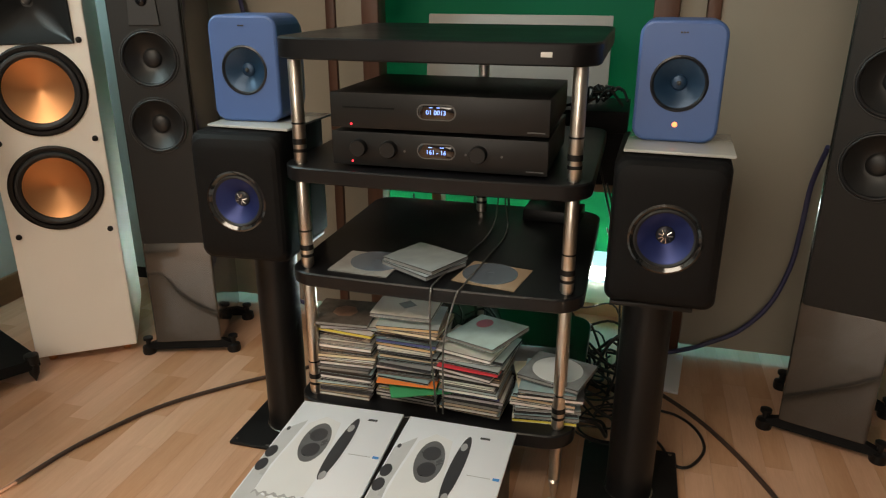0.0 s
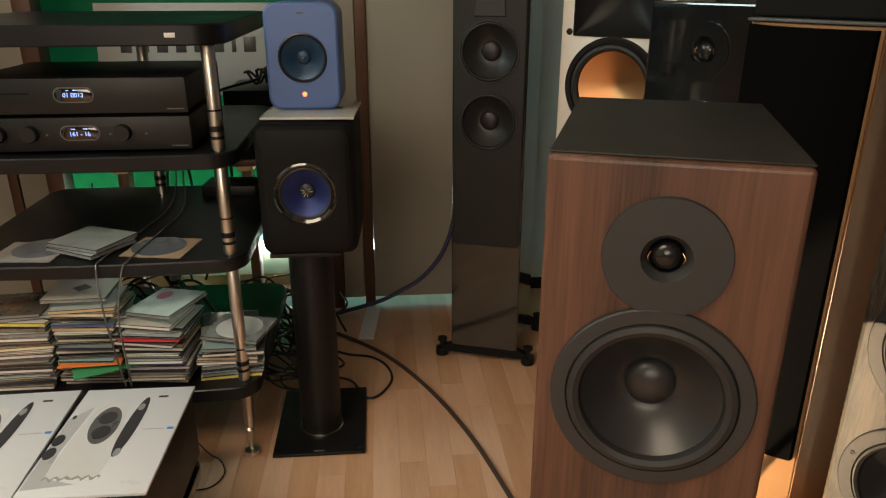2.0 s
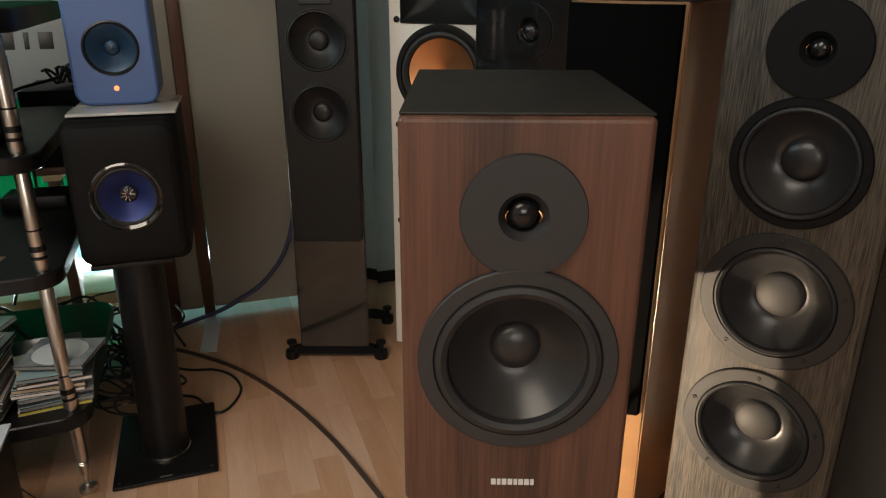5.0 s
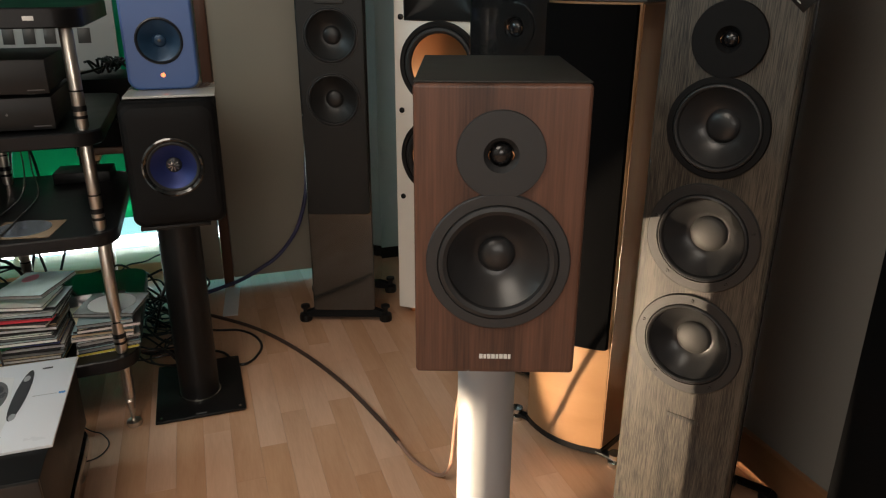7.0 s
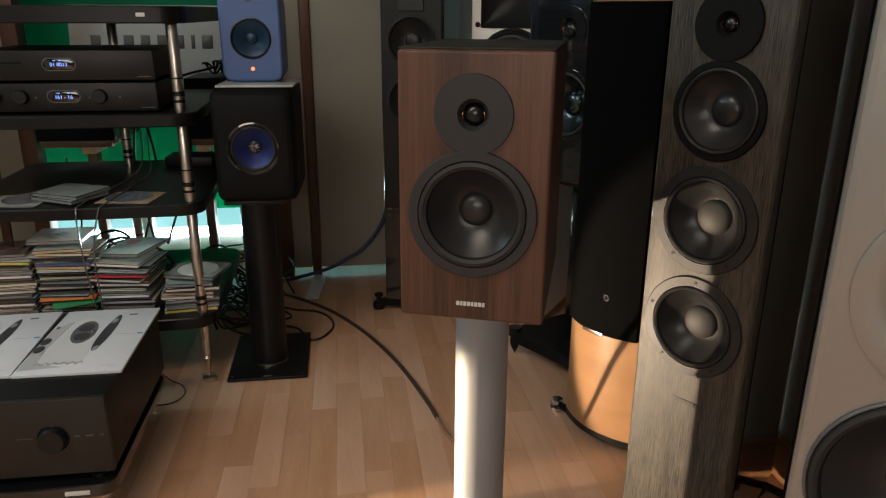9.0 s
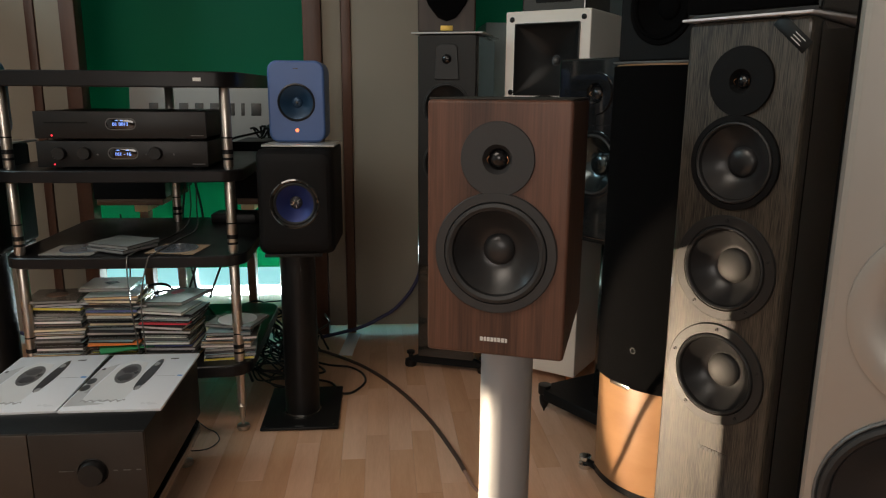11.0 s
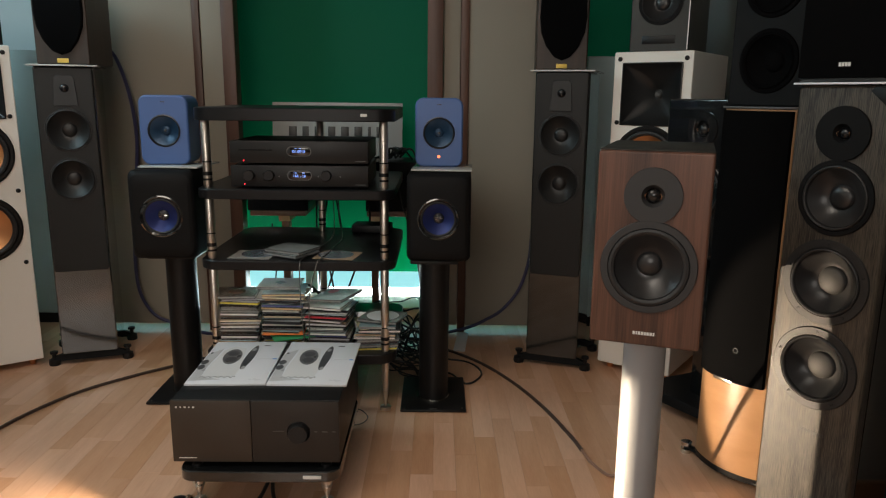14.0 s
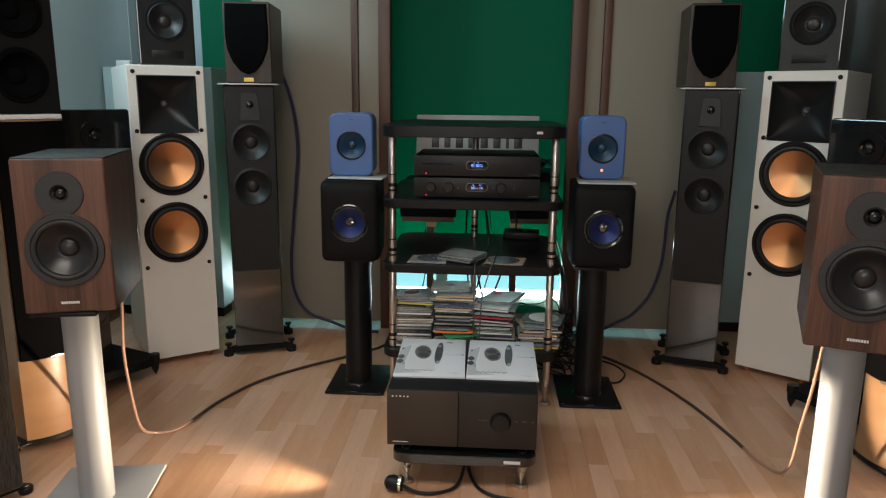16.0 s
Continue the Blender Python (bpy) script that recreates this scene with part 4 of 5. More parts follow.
part("front_marks", bars([0.008, 0.014, 0.009], 0.002, 0.012, pose(0.18, -0.0002, 0.097)), GREYRING, amp)
for a in (-0.17, 0.17):
    for b in (0.05, 0.38):
        part("foot", lathe([(0, 0), (0.02, 0), (0.018, 0.012), (0, 0.012)], a, b, 18, "z"), RUBBER, amp)


def brochure(m):
    s = thing("brochure", m, "white brochure with a loudspeaker picture, lying on the amplifier", "brochure", "brochures on the amplifier")
    w, d = 0.217, 0.335
    part("booklet", box(-w / 2, w / 2, 0, d, 0, 0.006, 0.0006), PAPER, s)
    def ell(cx, cy, rx, ry, turn, z=0.0066, n=28):
        c, q = math.cos(radians(turn)), math.sin(radians(turn))
        return loft([(z - 0.0005, [(cx + rx * a * c - ry * b * q, cy + rx * a * q + ry * b * c) for a, b in circle(1, n)]), (z, [(cx + rx * a * c - ry * b * q, cy + rx * a * q + ry * b * c) for a, b in circle(1, n)])], flat())
    body = [(-0.078, 0.05), (-0.03, 0.044), (0.012, 0.056), (0.014, 0.1), (0.004, 0.2), (-0.004, 0.275), (-0.04, 0.29), (-0.066, 0.26), (-0.076, 0.15)]
    part("picture_body", loft([(0.0058, body), (0.0063, body)], flat()), PRINTPALE, s, "pale speaker picture")
    wave = [(-0.08 + 0.0048 * k, 0.05 + 0.004 * math.sin(1.7 * k)) for k in range(21)]
    part("picture_base", loft([(0.0061, wave + [(u, v - 0.006 - 0.003 * math.sin(0.9 * u * 500)) for u, v in reversed(wave)]), (0.0066, wave + [(u, v - 0.006 - 0.003 * math.sin(0.9 * u * 500)) for u, v in reversed(wave)])], flat()), PRINTGREY, s)
    shade = [(-0.106, 0.02), (-0.02, 0.03), (-0.078, 0.05), (-0.082, 0.12), (-0.072, 0.27), (-0.106, 0.23)]
    part("picture_shade", loft([(0.0058, shade), (0.0062, shade)], flat()), PRINTSHADE, s)
    part("picture_driver", ell(-0.03, 0.205, 0.027, 0.062, 4, 0.0066), PRINTMID, s, "grey oval driver plate")
    for y in (0.18, 0.228):
        part("picture_cone", ell(-0.03 - 0.07 * (y - 0.205), y, 0.017, 0.021, 0, 0.0069), PRINTDARK, s, "dark round cone picture")
    part("picture_grille", ell(0.022, 0.2, 0.0125, 0.098, -2, 0.0068), PRINTDARK, s, "long dark oval picture")
    for y in (0.115, 0.262):
        part("picture_dot", ell(0.022, y, 0.006, 0.012, -2, 0.0072), PRINTGREY, s)
    for y, r in ((0.12, 0.014), (0.16, 0.014), (0.235, 0.005)):
        part("picture_knob", ell(-0.098, y, r * 0.75, r * 1.3, 0, 0.0066), PRINTDARK, s)
    part("writing", box(0.045, 0.064, 0.296, 0.3025, 0.006, 0.0064), PRINTDARK, s)
    part("writing", box(0.092, 0.104, 0.182, 0.189, 0.006, 0.0064), PRINTBLUE, s, "small blue mark")
    part("writing", box(0.045, 0.088, 0.1845, 0.1858, 0.006, 0.0063), PRINTGREY, s)
    return s


b1 = brochure(pose(-0.512, 0.853, 0.2994, 0, 0, 1.5))
copy_thing(b1, pose(-0.292, 0.852, 0.2994, 0, 0, -0.5))


def hifi_case(name, z, h, label):
    s = thing(name, pose(-0.388, 1.352, z), label, "hi-fi component")
    part("case", box(-0.22, 0.22, 0.008, 0.33, 0.008, h, 0.002), ANTHRACITE, s)
    part("front_panel", box(-0.222, 0.222, 0.0, 0.0078, 0.006, h + 0.001, 0.0022), ANTHRACITE, s)
    hexa = roundrect(0.074, 0.026, 0.0125, 6)
    dp = part("display", loft([(-0.0016, [(u * 0.97, v * 0.95) for u, v in hexa]), (-0.001, hexa), (0.0005, hexa)], front(0.006 + h / 2)), DISPLAY, s, "lit display window")
    part("rim", loft([(-0.0008, roundrect(0.079, 0.031, 0.015)), (0.001, roundrect(0.08, 0.032, 0.0155))], front(0.006 + h / 2)), GREYRING, dp)
    part("power_light", lathe([(0.0022, 0.0), (0.0022, -0.001), (0, -0.0014)], -0.178, 0.014, 12), REDLED, s, "red power light")
    for a in (-0.18, 0.18):
        for b in (0.05, 0.28):
            part("foot", lathe([(0, 0), (0.018, 0), (0.017, 0.008), (0, 0.008)], a, b, 18, "z"), RUBBER, s)
    part("front_marks", bars([0.034], 0.0022, 0, pose(0.197, -0.0002, 0.014)), GREYRING, s)
    return s, dp


player, dp = hifi_case("cd_player", 0.8475, 0.076, "black compact disc player with a lit blue display, on an amplifier")
part("disc_slot", box(-0.195, -0.085, -0.0012, 0.0002, 0.046, 0.0495), BLACKMATT, player)
lettering("digits", "01 0013", 0.0125, pose(0, -0.0019, 0.0435, 90), DIGITS, dp, "glowing blue digits")
part("digits", bars([0.006, 0.006], 0.0015, 0.008, pose(-0.003, -0.0017, 0.0535), 0.0005), DIGITS, dp)
amp2, dp = hifi_case("integrated_amplifier", 0.7712, 0.074, "black integrated amplifier with three knobs and a lit blue display")
lettering("digits", "161 - 16", 0.0125, pose(0, -0.0019, 0.041, 90), DIGITS, dp, "glowing blue digits")
part("digits", bars([0.008, 0.008], 0.0015, 0.016, pose(0.0, -0.0017, 0.0515), 0.0005), DIGITS, dp)
for u in (-0.162, -0.098, 0.086):
    part("knob", lathe([(0.0175, 0.0), (0.017, -0.012), (0.0155, -0.015), (0, -0.015)], u, 0.043, 32), ANTHRACITE, amp2)
for u in (-0.066, 0.06, 0.132):
    part("button", lathe([(0.0025, 0.0), (0.0025, -0.001), (0, -0.001)], u, 0.04, 10), GREYRING, amp2)

# ---- discs on the rack ----
rng = random.Random(7)


def case_mesh(name, w, d, h, spine, cover):
    lid = min(0.0018, h * 0.25)
    bm = box(-w / 2 + 0.001, w / 2 - 0.001, -d / 2 + 0.001, d / 2 - 0.001, lid, h - lid)
    box(-w / 2, w / 2, -d / 2, d / 2, 0, lid, bm=bm)
    box(-w / 2, w / 2, -d / 2, d / 2, h - lid, h, bm=bm)
    me = finish(name, bm, [spine, cover, CASEEDGE])
    for p in me.polygons:
        if abs(p.normal.z) > 0.9:
            p.material_index = 1
        elif p.center.z < lid or p.center.z > h - lid:
            p.material_index = 2
    return me


CASES = [case_mesh("cd_case", 0.142, 0.125, 0.0098, CASESPINE, CASECOVER), case_mesh("slim_case", 0.142, 0.125, 0.0058, CASESPINE, CASECOVER), case_mesh("clear_case", 0.142, 0.125, 0.0098, CASECLEAR, CASECOVER), case_mesh("card_sleeve", 0.14, 0.126, 0.004, CASESPINE, CASESPINE)]
for px, py, top, lean in ((-0.617, 1.425, 0.385, 2), (-0.462, 1.43, 0.415, -2), (-0.31, 1.42, 0.365, -4), (-0.15, 1.43, 0.30, 8)):
    z = 0.2145
    while z < top:
        me = CASES[rng.choice((0, 0, 0, 0, 1, 2, 3))]
        h = max(v.co.z for v in me.vertices)
        ob = new("cd_case", me)
        last = z + h >= top
        spread = 2.5 if z < top - 0.05 else 11
        slack = 0.35 if z < top - 0.05 else 1.0
        ob.matrix_world = pose(px + slack * rng.uniform(-0.013, 0.013), py + slack * rng.uniform(-0.016, 0.012), z, 0, 0, rng.uniform(-spread, spread) + lean + (0 if rng.random() < 0.8 else 90))
        tagged(ob, "plastic compact disc case in a pile on the rack", "cd case", "piled compact discs")
        z += h + 0.0002


def printed_case(m, cover, prints, label, mesh_no=2):
    """A case with its own cover and printed shapes (round or square) on it."""
    ob = new("cd_case", case_mesh("cd_case", 0.142, 0.125, 0.0098, CASECLEAR, cover))
    ob.matrix_world = m
    tagged(ob, label, "cd case", "piled compact discs")
    for r, u, v, colour, sides in prints:
        line = [(u + a, v + b) for a, b in circle(r, sides)]
        part("cover_print", loft([(0.0106, line), (0.0099, line)], flat()), colour, ob)
    return ob


TOPCREAM = mat("cream_cover", (0.9, 0.88, 0.79), 0.25, vary=0.06, coat=0.5)
TOPCYAN = mat("pale_cyan_cover", (0.52, 0.76, 0.78), 0.2, vary=0.3, scale=22, coat=0.6)
TOPBROWN = mat("dark_picture_cover", (0.12, 0.1, 0.085), 0.2, vary=0.7, scale=40, coat=0.6)
TOPGREY = mat("grey_picture_cover", (0.2, 0.22, 0.23), 0.2, vary=0.6, scale=30, coat=0.6)
PINKPRINT, PALEPRINT, BROWNPRINT = mat("pink_print", (0.55, 0.16, 0.24), 0.4), mat("pale_print", (0.72, 0.8, 0.84), 0.3), mat("brown_print", (0.22, 0.12, 0.08), 0.4, vary=0.6, scale=60)
ORANGESPINE, GREENCARD, REDSPINE = mat("orange_card", (0.8, 0.22, 0.05), 0.5), mat("green_card", (0.04, 0.3, 0.12), 0.5), mat("red_card", (0.6, 0.04, 0.06), 0.5)
printed_case(pose(-0.628, 1.42, 0.396, 0, 0, 4), TOPBROWN, [(0.03, 0.0, 0.0, BROWNPRINT, 7)], "jewel case with a dark brown picture, on a pile")
printed_case(pose(-0.478, 1.43, 0.4262, 0, 0, 1), TOPCREAM, [(0.022, 0.0, 0.0, CASECLEAR, 4)], "cream jewel case with a small grey square, on a pile")
printed_case(pose(-0.288, 1.415, 0.391, 5, -7, -30), TOPCYAN, [(0.02, -0.03, 0.028, PINKPRINT, 28)], "pale cyan jewel case with a pink dot, tilted on a pile")
printed_case(pose(-0.128, 1.425, 0.3115, 0, 0, -16), TOPGREY, [(0.056, 0.0, 0.0, PALEPRINT, 36)], "jewel case with a pale blue disc, on a low pile")
printed_case(pose(-0.185, 1.585, 0.2195, 72, 0, 4), TOPGREY, [(0.03, 0.0, 0.0, DARKRING, 24)], "dark jewel case leaning behind a low pile")
for x, y, z, a, colour, label in ((-0.462, 1.415, 0.2745, 3, ORANGESPINE, "orange card sleeve"), (-0.44, 1.395, 0.2645, 24, GREENCARD, "green card sleeve"), (-0.31, 1.41, 0.3346, -6, REDSPINE, "red card sleeve")):
    solid("card_sleeve", box(-0.07, 0.07, -0.063, 0.063, 0, 0.003, 0.0004, 1), colour, label + " sticking out of a pile of discs", "card sleeve", m=pose(x, y - 0.008, z, 0, 0, a))


def lone_case(m, mesh, label):
    ob = new("cd_case", mesh)
    ob.matrix_world = m
    return tagged(ob, label, "cd case")


SLEEVE = case_mesh("sleeve", 0.14, 0.126, 0.003, PRINTGREY, mat("pale_sleeve", (0.34, 0.33, 0.31), 0.4, vary=0.4, scale=30))
PALECASE = case_mesh("pale_case", 0.142, 0.125, 0.01, CASECLEAR, mat("pale_cover", (0.42, 0.5, 0.52), 0.12, vary=0.25, scale=25, coat=0.6))
KRAFT = case_mesh("kraft_sleeve", 0.14, 0.126, 0.002, PINE, mat("kraft_card", (0.42, 0.32, 0.22), 0.6, vary=0.15))
lone_case(pose(-0.56, 1.405, 0.5365, 0, 0, -4), SLEEVE, "grey card sleeve with a printed disc lying on the shelf")
lone_case(pose(-0.437, 1.425, 0.5395, 0, 0, -30), PALECASE, "pale clear jewel case lying on another case")
lone_case(pose(-0.434, 1.43, 0.55, 0, 0, -25), PALECASE, "pale clear jewel case on top of another case")
lone_case(pose(-0.278, 1.41, 0.5365, 0, 0, -10), KRAFT, "brown card sleeve under a disc on the shelf")


def disc(x, y, z):
    return solid("compact_disc", loft([(0, circle(0.06, 48)), (0.0012, circle(0.06, 48))], lambda u, v, d: (u, v, 0.0012 - d), [(0, 0, 0.0075)], hole_depth=0.001), DISC, "silvery blue compact disc lying on a card sleeve", "compact disc", m=pose(x, y, z))


disc(-0.285, 1.415, 0.539)
disc(-0.545, 1.42, 0.54)
solid("network_switch", box(-0.075, 0.075, -0.05, 0.05, 0, 0.032, 0.003), BLACK, "small black network box on the shelf", "network switch", m=pose(-0.2, 1.86, 0.5365, 0, 0, -4))

# ---- behind the rack ----
for x0, x1 in ((-0.735, -0.5), (-0.24, -0.03)):
    stool = thing("low_stool", pose((x0 + x1) / 2, 2.04, 0), "brown wooden stool behind the rack carrying a black case", "stool", "stools behind the rack")
    w = (x1 - x0) / 2
    part("top", box(-w, w, 0, 0.36, 0.566, 0.588, 0.003), BENCH, stool)
    a = 0.0 if x0 < -0.5 else -0.085
    part("leg", box(a - 0.016, a + 0.016, 0.14, 0.2, 0.022, 0.566, 0.003), BENCH, stool)
    part("block", box(a - 0.02, a + 0.03, 0.1, 0.24, 0.525, 0.566, 0.003), PINE, stool, "pale wooden block")
    part("base", box(a - 0.02, a + 0.05, 0.1, 0.24, 0, 0.022, 0.003), BENCH, stool)
for x0, x1, z0, z1, nm in ((-0.745, -0.49, 0.5885, 0.737, "tuner"), (-0.245, -0.035, 0.5885, 0.737, "preamplifier"), (-0.24, -0.03, 0.7375, 0.795, "power_amplifier")):
    s = thing(nm, pose((x0 + x1) / 2, 2.045, z0), "black hi-fi case stacked behind the rack", "hi-fi component")
    w, d = (x1 - x0) / 2, 0.38 if z0 < 0.7 else 0.28
    part("case", box(-w, w, 0.008, d, 0.004, z1 - z0, 0.003), BLACK, s)
    part("front_panel", box(-w, w, 0, 0.0075, 0.0, z1 - z0 + 0.002 if nm == "power_amplifier" else z1 - z0, 0.002), BLACKMATT, s)
sign = thing("sign_board", pose(-0.405, 2.36, 0.7385, -9), "pale sign board with a row of large black marks", "sign")
part("board", box(-0.3, 0.3, 0, 0.012, 0, 0.302, 0.002), SIGNWHITE, sign)
mark_x = -0.224
for w in (0.036, 0.03, 0.036, 0.034, 0.036, 0.036, 0.014, 0.04):
    part("mark", box(mark_x, mark_x + w, -0.0012, 0.0, 0.142, 0.192, 0.0004), LOGODARK, sign, "large black mark")
    mark_x += w + 0.026


def cable(name, points, r, material, label, per=8):
    return solid(name, hose(points, r, 8, per), material, label, "cable")


cable("speaker_cable", [(0.0, 2.02, 0.012), (0.12, 1.93, 0.007), (0.242, 1.79, 0.007), (0.348, 1.6, 0.007), (0.434, 1.378, 0.007), (0.492, 1.155, 0.007), (0.51, 1.06, 0.007)], 0.006, CABLEBROWN, "dark brown speaker cable lying on the floor")
cable("speaker_cable", [(0.51, 1.06, 0.007), (0.525, 0.98, 0.007), (0.562, 0.907, 0.008), (0.58, 0.87, 0.06), (0.572, 0.82, 0.2), (0.562, 0.76, 0.34), (0.556, 0.72, 0.477), (0.553, 0.68, 0.64)], 0.0045, CABLEPINK, "pinkish clear end of the speaker cable")
cable("speaker_cable", [(-0.76, 2.02, 0.012), (-0.824, 1.9, 0.007), (-0.951, 1.769, 0.007), (-1.098, 1.636, 0.007), (-1.239, 1.471, 0.007), (-1.326, 1.274, 0.007), (-1.364, 1.105, 0.007)], 0.006, CABLEBROWN, "dark brown speaker cable lying on the floor")
cable("speaker_cable", [(-1.364, 1.105, 0.007), (-1.391, 1.029, 0.007), (-1.447, 1.0, 0.009), (-1.465, 0.94, 0.06), (-1.435, 0.84, 0.234), (-1.401, 0.76, 0.393), (-1.374, 0.72, 0.51), (-1.36, 0.7, 0.64)], 0.0045, CABLEPINK, "pinkish clear end of the speaker cable")
cable("power_cable", [(-0.02, 1.93, 0.006), (0.094, 1.844, 0.005), (0.173, 1.817, 0.005), (0.222, 1.759, 0.005), (0.237, 1.674, 0.005), (0.199, 1.593, 0.005), (0.158, 1.59, 0.005), (0.121, 1.675, 0.005), (0.06, 1.71, 0.005)], 0.004, CABLEBLACK, "thin black cable looped on the floor")
cable("power_cable", [(-0.29, 1.45, 0.004), (-0.223, 1.365, 0.003), (-0.192, 1.338, 0.003), (-0.171, 1.287, 0.003), (-0.19, 1.24, 0.003), (-0.235, 1.23, 0.003), (-0.29, 1.25, 0.003)], 0.0017, CABLEBLACK, "thin black wire beside the amplifier stand")
cable("power_cable", [(-0.4, 0.92, 0.06), (-0.4, 0.83, 0.03), (-0.42, 0.75, 0.009), (-0.47, 0.71, 0.007), (-0.53, 0.705, 0.008), (-0.578, 0.717, 0.022)], 0.0055, CABLEBLACK, "black cable under the amplifier stand")
cable("power_cable", [(-0.39, 0.92, 0.06), (-0.388, 0.83, 0.03), (-0.365, 0.76, 0.009), (-0.32, 0.71, 0.007), (-0.24, 0.685, 0.008)], 0.0055, CABLEBLACK, "black cable under the amplifier stand")
cable("hanging_cable", [(-1.345, 2.1, 1.27), (-1.31, 2.17, 1.222), (-1.262, 2.17, 1.07), (-1.244, 2.17, 0.888), (-1.259, 2.17, 0.701), (-1.279, 2.17, 0.51), (-1.293, 2.17, 0.342), (-1.282, 2.17, 0.186), (-1.218, 2.17, 0.078), (-1.106, 2.17, 0.035), (-1.0, 2.13, 0.014), (-0.86, 2.1, 0.012)], 0.0075, CABLEBLUE, "dark blue braided cable hanging to the floor")
cable("hanging_cable", [(0.495, 2.1, 0.72), (0.488, 2.17, 0.6), (0.482, 2.17, 0.47), (0.472, 2.17, 0.345), (0.432, 2.17, 0.215), (0.359, 2.17, 0.119), (0.282, 2.17, 0.069), (0.2, 2.16, 0.035), (0.05, 2.12, 0.012)], 0.0075, CABLEBLUE, "dark blue braided cable hanging to the floor")
for k in range(32):
    if k < 18:
        cx, cy, r = rng.uniform(-0.6, -0.02), rng.uniform(1.86, 2.08), rng.uniform(0.05, 0.11)
    else:
        cx, cy, r = rng.uniform(-0.09, 0.0), rng.uniform(1.66, 2.0), rng.uniform(0.04, 0.09)
    z, a0, high = rng.uniform(0.012, 0.15 if k < 18 else 0.08), rng.uniform(0, 6.28), rng.uniform(0.0, 0.1 if k < 18 else 0.06)
    pts = [(cx + r * math.cos(a0 + 0.9 * j) * (1 + 0.3 * rng.random()), cy + r * math.sin(a0 + 0.9 * j), max(0.006, z + high * math.sin(0.9 * j) + rng.uniform(-0.02, 0.02))) for j in range(8)]
    pts[0] = (pts[0][0], pts[0][1], 0.006)
    cable("tangled_cable", pts, rng.choice((0.003, 0.004, 0.005)), CABLEBLACK, "black cable in a tangle behind the rack", 6)
for k in range(16):
    cx, cy, r = rng.uniform(-0.58, -0.08), rng.uniform(1.66, 1.84), rng.uniform(0.03, 0.07)
    a0, high, wire = rng.uniform(0, 6.28), rng.uniform(0.02, 0.09), rng.choice((0.003, 0.004, 0.005))
    pts = [(cx + 1.4 * r * math.cos(a0 + 0.9 * j) * (1 + 0.3 * rng.random()), cy + r * math.sin(a0 + 0.9 * j), 0.214 + wire + max(0, high * math.sin(0.9 * j + a0))) for j in range(8)]
    pts[0] = (pts[0][0], pts[0][1], 0.214 + wire)
    cable("tangled_cable", pts, wire, CABLEBLACK, "black cable in a tangle on the lowest rack shelf", 6)
for x0, y0, z0, x1, y1 in ((-0.1, 1.93, 0.7, 0.0, 1.85), (-0.07, 1.94, 0.62, 0.03, 1.95), (-0.06, 1.92, 0.5, 0.05, 1.8), (-0.62, 1.94, 0.55, -0.7, 2.0)):
    cable("power_cable", [(x0, y0, z0), ((x0 + x1) / 2 + 0.03, (y0 + y1) / 2 + 0.04, z0 * 0.55), (x1, y1, 0.12), (x1 - 0.03, y1 - 0.05, 0.006)], 0.003, CABLEBLACK, "thin black cable running down beside the rack")
cable("power_cable", [(-0.36, 1.88, 0.7), (-0.35, 1.84, 0.58), (-0.34, 1.7, 0.541), (-0.36, 1.5, 0.541), (-0.385, 1.34, 0.541), (-0.388, 1.305, 0.525), (-0.39, 1.31, 0.42), (-0.388, 1.33, 0.3), (-0.385, 1.345, 0.22)], 0.0021, CABLEGREY, "thin grey cable hanging over the shelf edge")
cable("power_cable", [(-0.34, 1.9, 0.7), (-0.33, 1.84, 0.585), (-0.3, 1.7, 0.541), (-0.31, 1.5, 0.541), (-0.325, 1.335, 0.541), (-0.335, 1.305, 0.525), (-0.36, 1.31, 0.42), (-0.366, 1.325, 0.3), (-0.37, 1.34, 0.22)], 0.0021, CABLEGREY, "thin grey cable hanging over the shelf edge")
for k in range(7):
    cx, cy, r, a0 = rng.uniform(-0.19, -0.07), rng.uniform(2.1, 2.24), rng.uniform(0.02, 0.04), rng.uniform(0, 6.28)
    pts = [(cx + r * math.cos(a0 + 1.1 * j), cy + r * math.sin(a0 + 1.1 * j), 0.8005 + abs(math.sin(1.3 * j + k)) * 0.05) for j in range(6)]
    cable("coiled_cable", pts, 0.004, CABLEBLACK, "black cable coiled on the black case", 6)
for x, z0, z1, sx in ((-0.4, 0.5, 0.75, 0.06), (-0.36, 0.5, 0.72, -0.05), (-0.42, 0.52, 0.8, -0.02), (-0.32, 0.56, 0.78, 0.1)):
    cable("power_cable", [(x, 1.9, 0.25), (x + sx, 1.955, z0), (x + sx * 0.6, 1.95, z1), (x + sx * 2, 1.99, 0.84)], 0.004, CABLEBLACK, "black cable running down behind the rack")

lamp_thing = thing("floor_spotlight", pose(-0.6, 0.722, 0, 0, 0, 83), "small black spotlight with a chrome rim lying on the floor", "spotlight")
part("housing", lathe([(0, -0.022), (0.016, -0.022), (0.02, -0.016), (0.024, 0.004), (0.02, 0.02), (0.01, 0.028), (0, 0.028)], 0, 0.025, 24), BLACK, lamp_thing)
part("rim", lathe([(0.0205, -0.0225), (0.0245, -0.0225), (0.0255, -0.015), (0.0225, -0.014)], 0, 0.026, 24), STEEL, lamp_thing, "chrome rim")

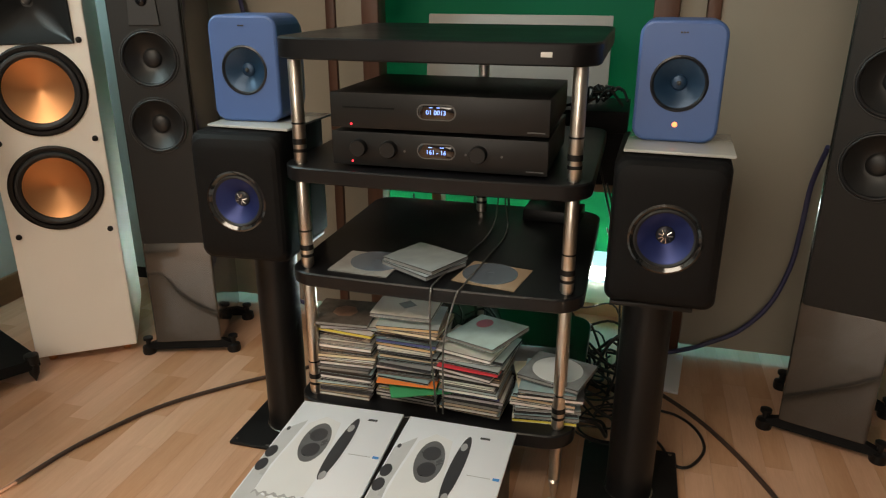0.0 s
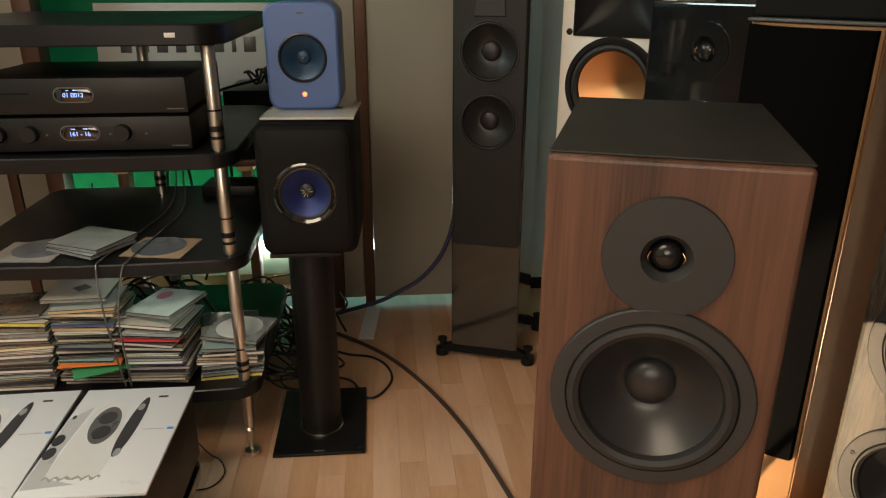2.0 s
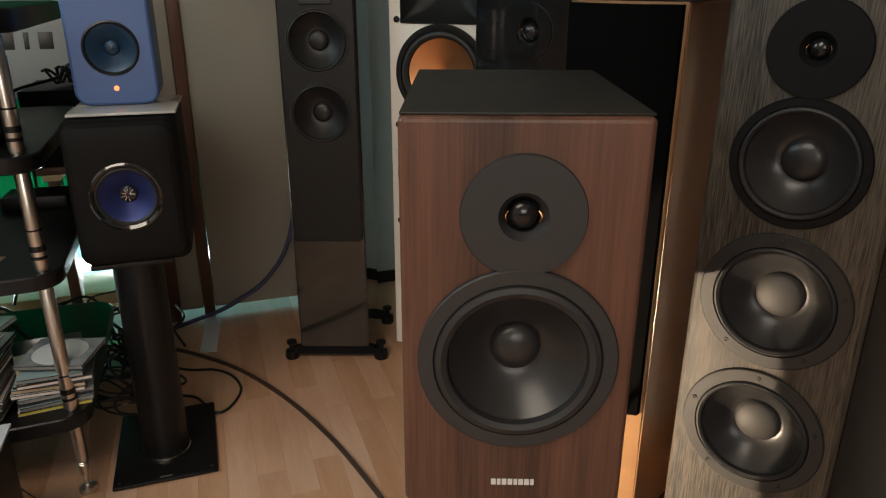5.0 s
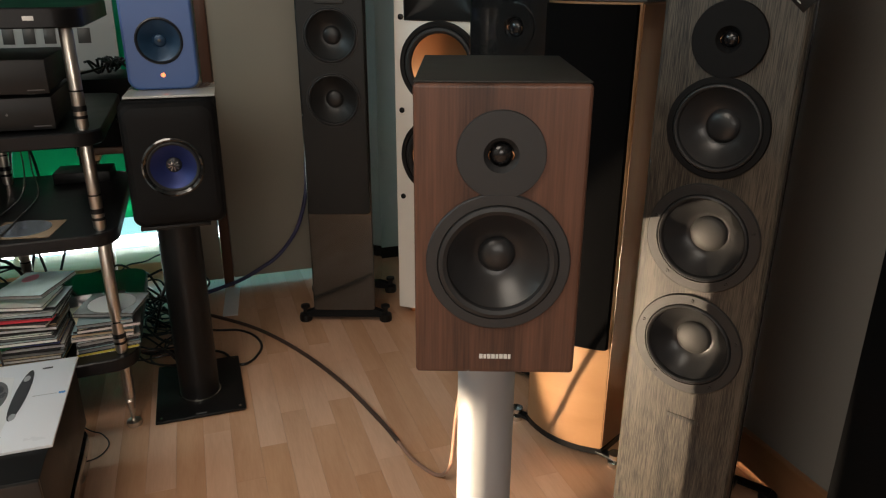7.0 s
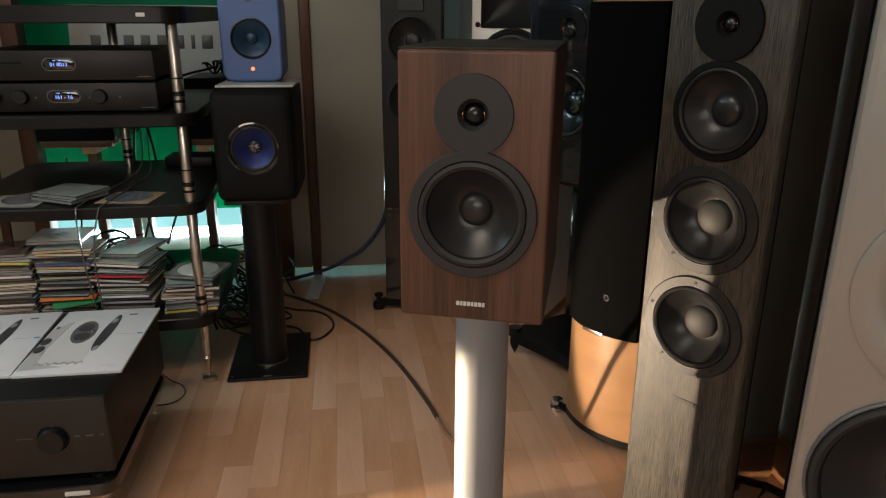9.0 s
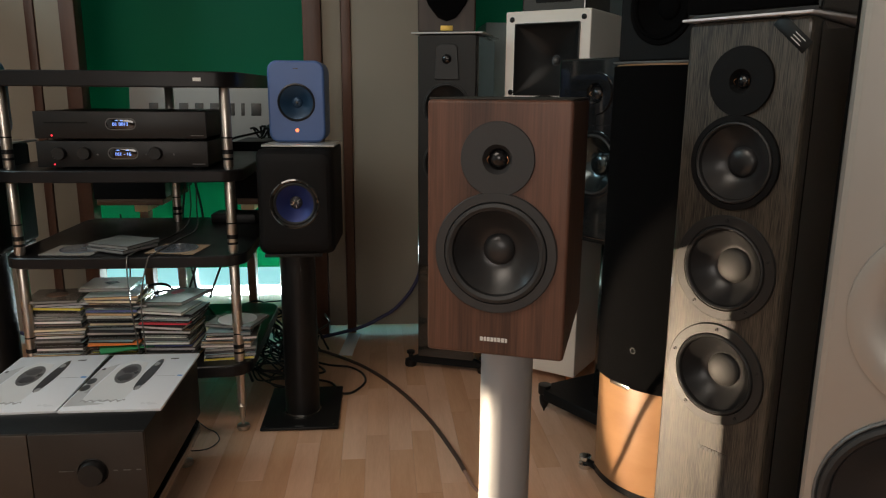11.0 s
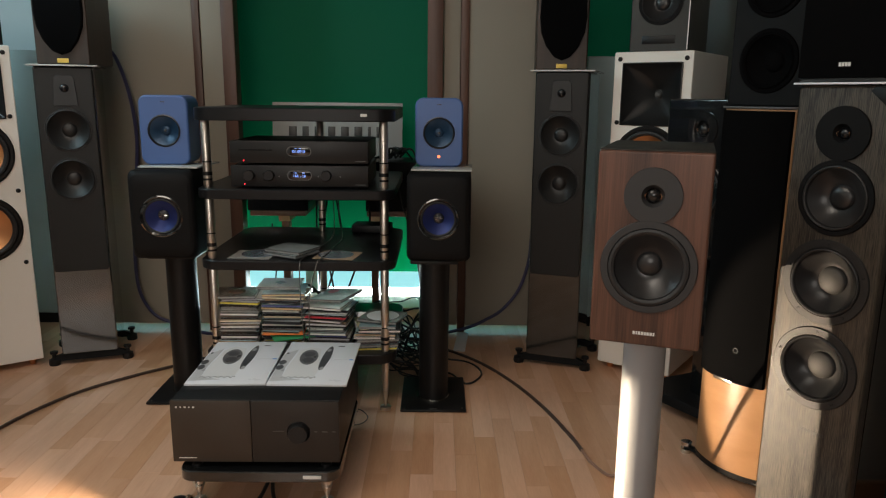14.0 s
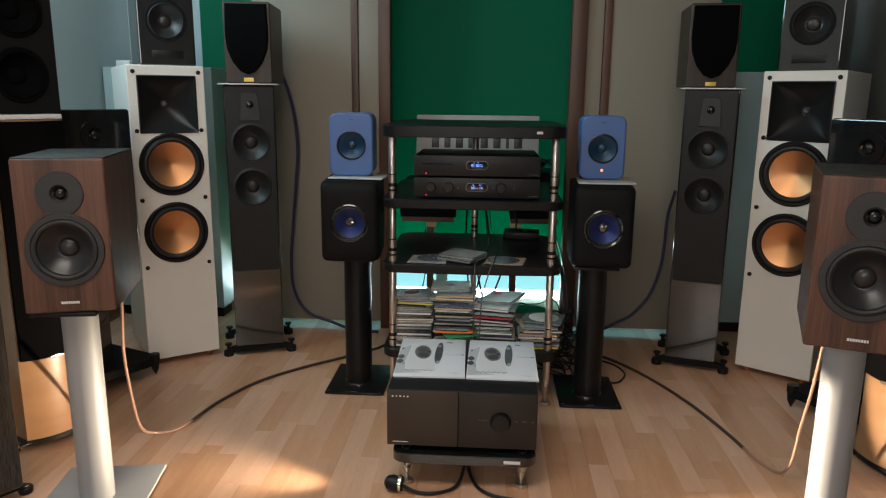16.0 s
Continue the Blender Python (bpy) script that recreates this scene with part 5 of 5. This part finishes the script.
# ---- cupboards and floor things ----
for s in (1, -1):
    c = thing("cupboard", pose(0.99 if s > 0 else -1.955, 2.29, 0), "pale grey cupboard standing behind a white floorstander", "cupboard", "pale grey cupboards")
    part("carcass", box(-0.27, 0.27, 0.0, 0.25, 0.05, 1.25, 0.006), GREYCAB, c)
    part("plinth", box(-0.26, 0.26, 0.012, 0.24, 0.0, 0.05), BLACK, c)
solid("small_box", box(-0.025, 0.025, -0.025, 0.025, 0, 0.045, 0.004), BLACK, "small black box on the cupboard", "box", m=pose(1.03, 2.34, 1.2505, 0, 0, 20))
solid("small_box", box(-0.035, 0.035, -0.02, 0.02, 0, 0.03, 0.004), WHITE, "small white box on the cupboard", "box", m=pose(-2.13, 2.33, 1.2505, 0, 0, 5))
solid("floor_strip", box(-0.025, 0.025, -0.12, 0.12, 0, 0.006, 0.001), PAPER, "pale strip lying on the floor by the stand", "strip", m=pose(0.17, 2.06, 0.0005, 0, 0, -6))

# ---- floor ----
floor = thing("floor", pose(0, 0, 0), "warm beech strip parquet floor", "floor", kind="structure")
part("subfloor", box(X0, X1, Y0, 3.2, -0.06, -0.004), GROUT, floor)
STRIP, LONG = 0.0655, 0.42
frng = random.Random(3)
shared = {}
near, rest_v, rest_f = [], [], []
nx = int((X1 - X0) / STRIP) + 1
for i in range(nx):
    x = X0 + i * STRIP
    y = Y0 - frng.uniform(0, LONG)
    while y < 3.2:
        ln = LONG * frng.choice((0.8, 1.0, 1.0, 1.2))
        a, b = max(y, Y0), min(y + ln, 3.2)
        if b - a > 0.01:
            near.append((x, min(x + STRIP, X1), a, b))
        y += ln
zone = [q for q in near if -1.45 < q[0] < 0.75 and 0.62 < (q[2] + q[3]) / 2 < 2.1]
zone.sort(key=lambda q: abs(q[0] + 0.3) * 0.6 + abs((q[2] + q[3]) / 2 - 1.15))
chosen = set(zone[:290])
for q in near:
    x0, x1, a, b = q
    w, l = x1 - x0, b - a
    g = 0.00015
    if q in chosen:
        key = (round(w, 4), round(l, 3))
        if key not in shared:
            shared[key] = finish("parquet_strip", box(-w / 2 + g, w / 2 - g, -l / 2 + g, l / 2 - g, -0.004, 0.0, 0.0002, 1), PARQUET)
        ob = new("parquet_strip", shared[key])
        ob.location = ((x0 + x1) / 2, (a + b) / 2, 0)
        ob.parent = floor
    else:
        k = len(rest_v)
        rest_v += [(x, y, z) for z in (-0.004, 0.0) for x, y in ((x0 + g, a + g), (x1 - g, a + g), (x1 - g, b - g), (x0 + g, b - g))]
        rest_f += [(k + 4, k + 5, k + 6, k + 7), (k, k + 1, k + 5, k + 4), (k + 1, k + 2, k + 6, k + 5), (k + 2, k + 3, k + 7, k + 6), (k + 3, k, k + 4, k + 7)]
me = bpy.data.meshes.new("parquet_rest")
me.from_pydata(rest_v, [], rest_f)
me.materials.append(PARQUETREST)
rest = new("parquet_rest", me)
rest.parent = floor
tagged(rest, kind="stuff")
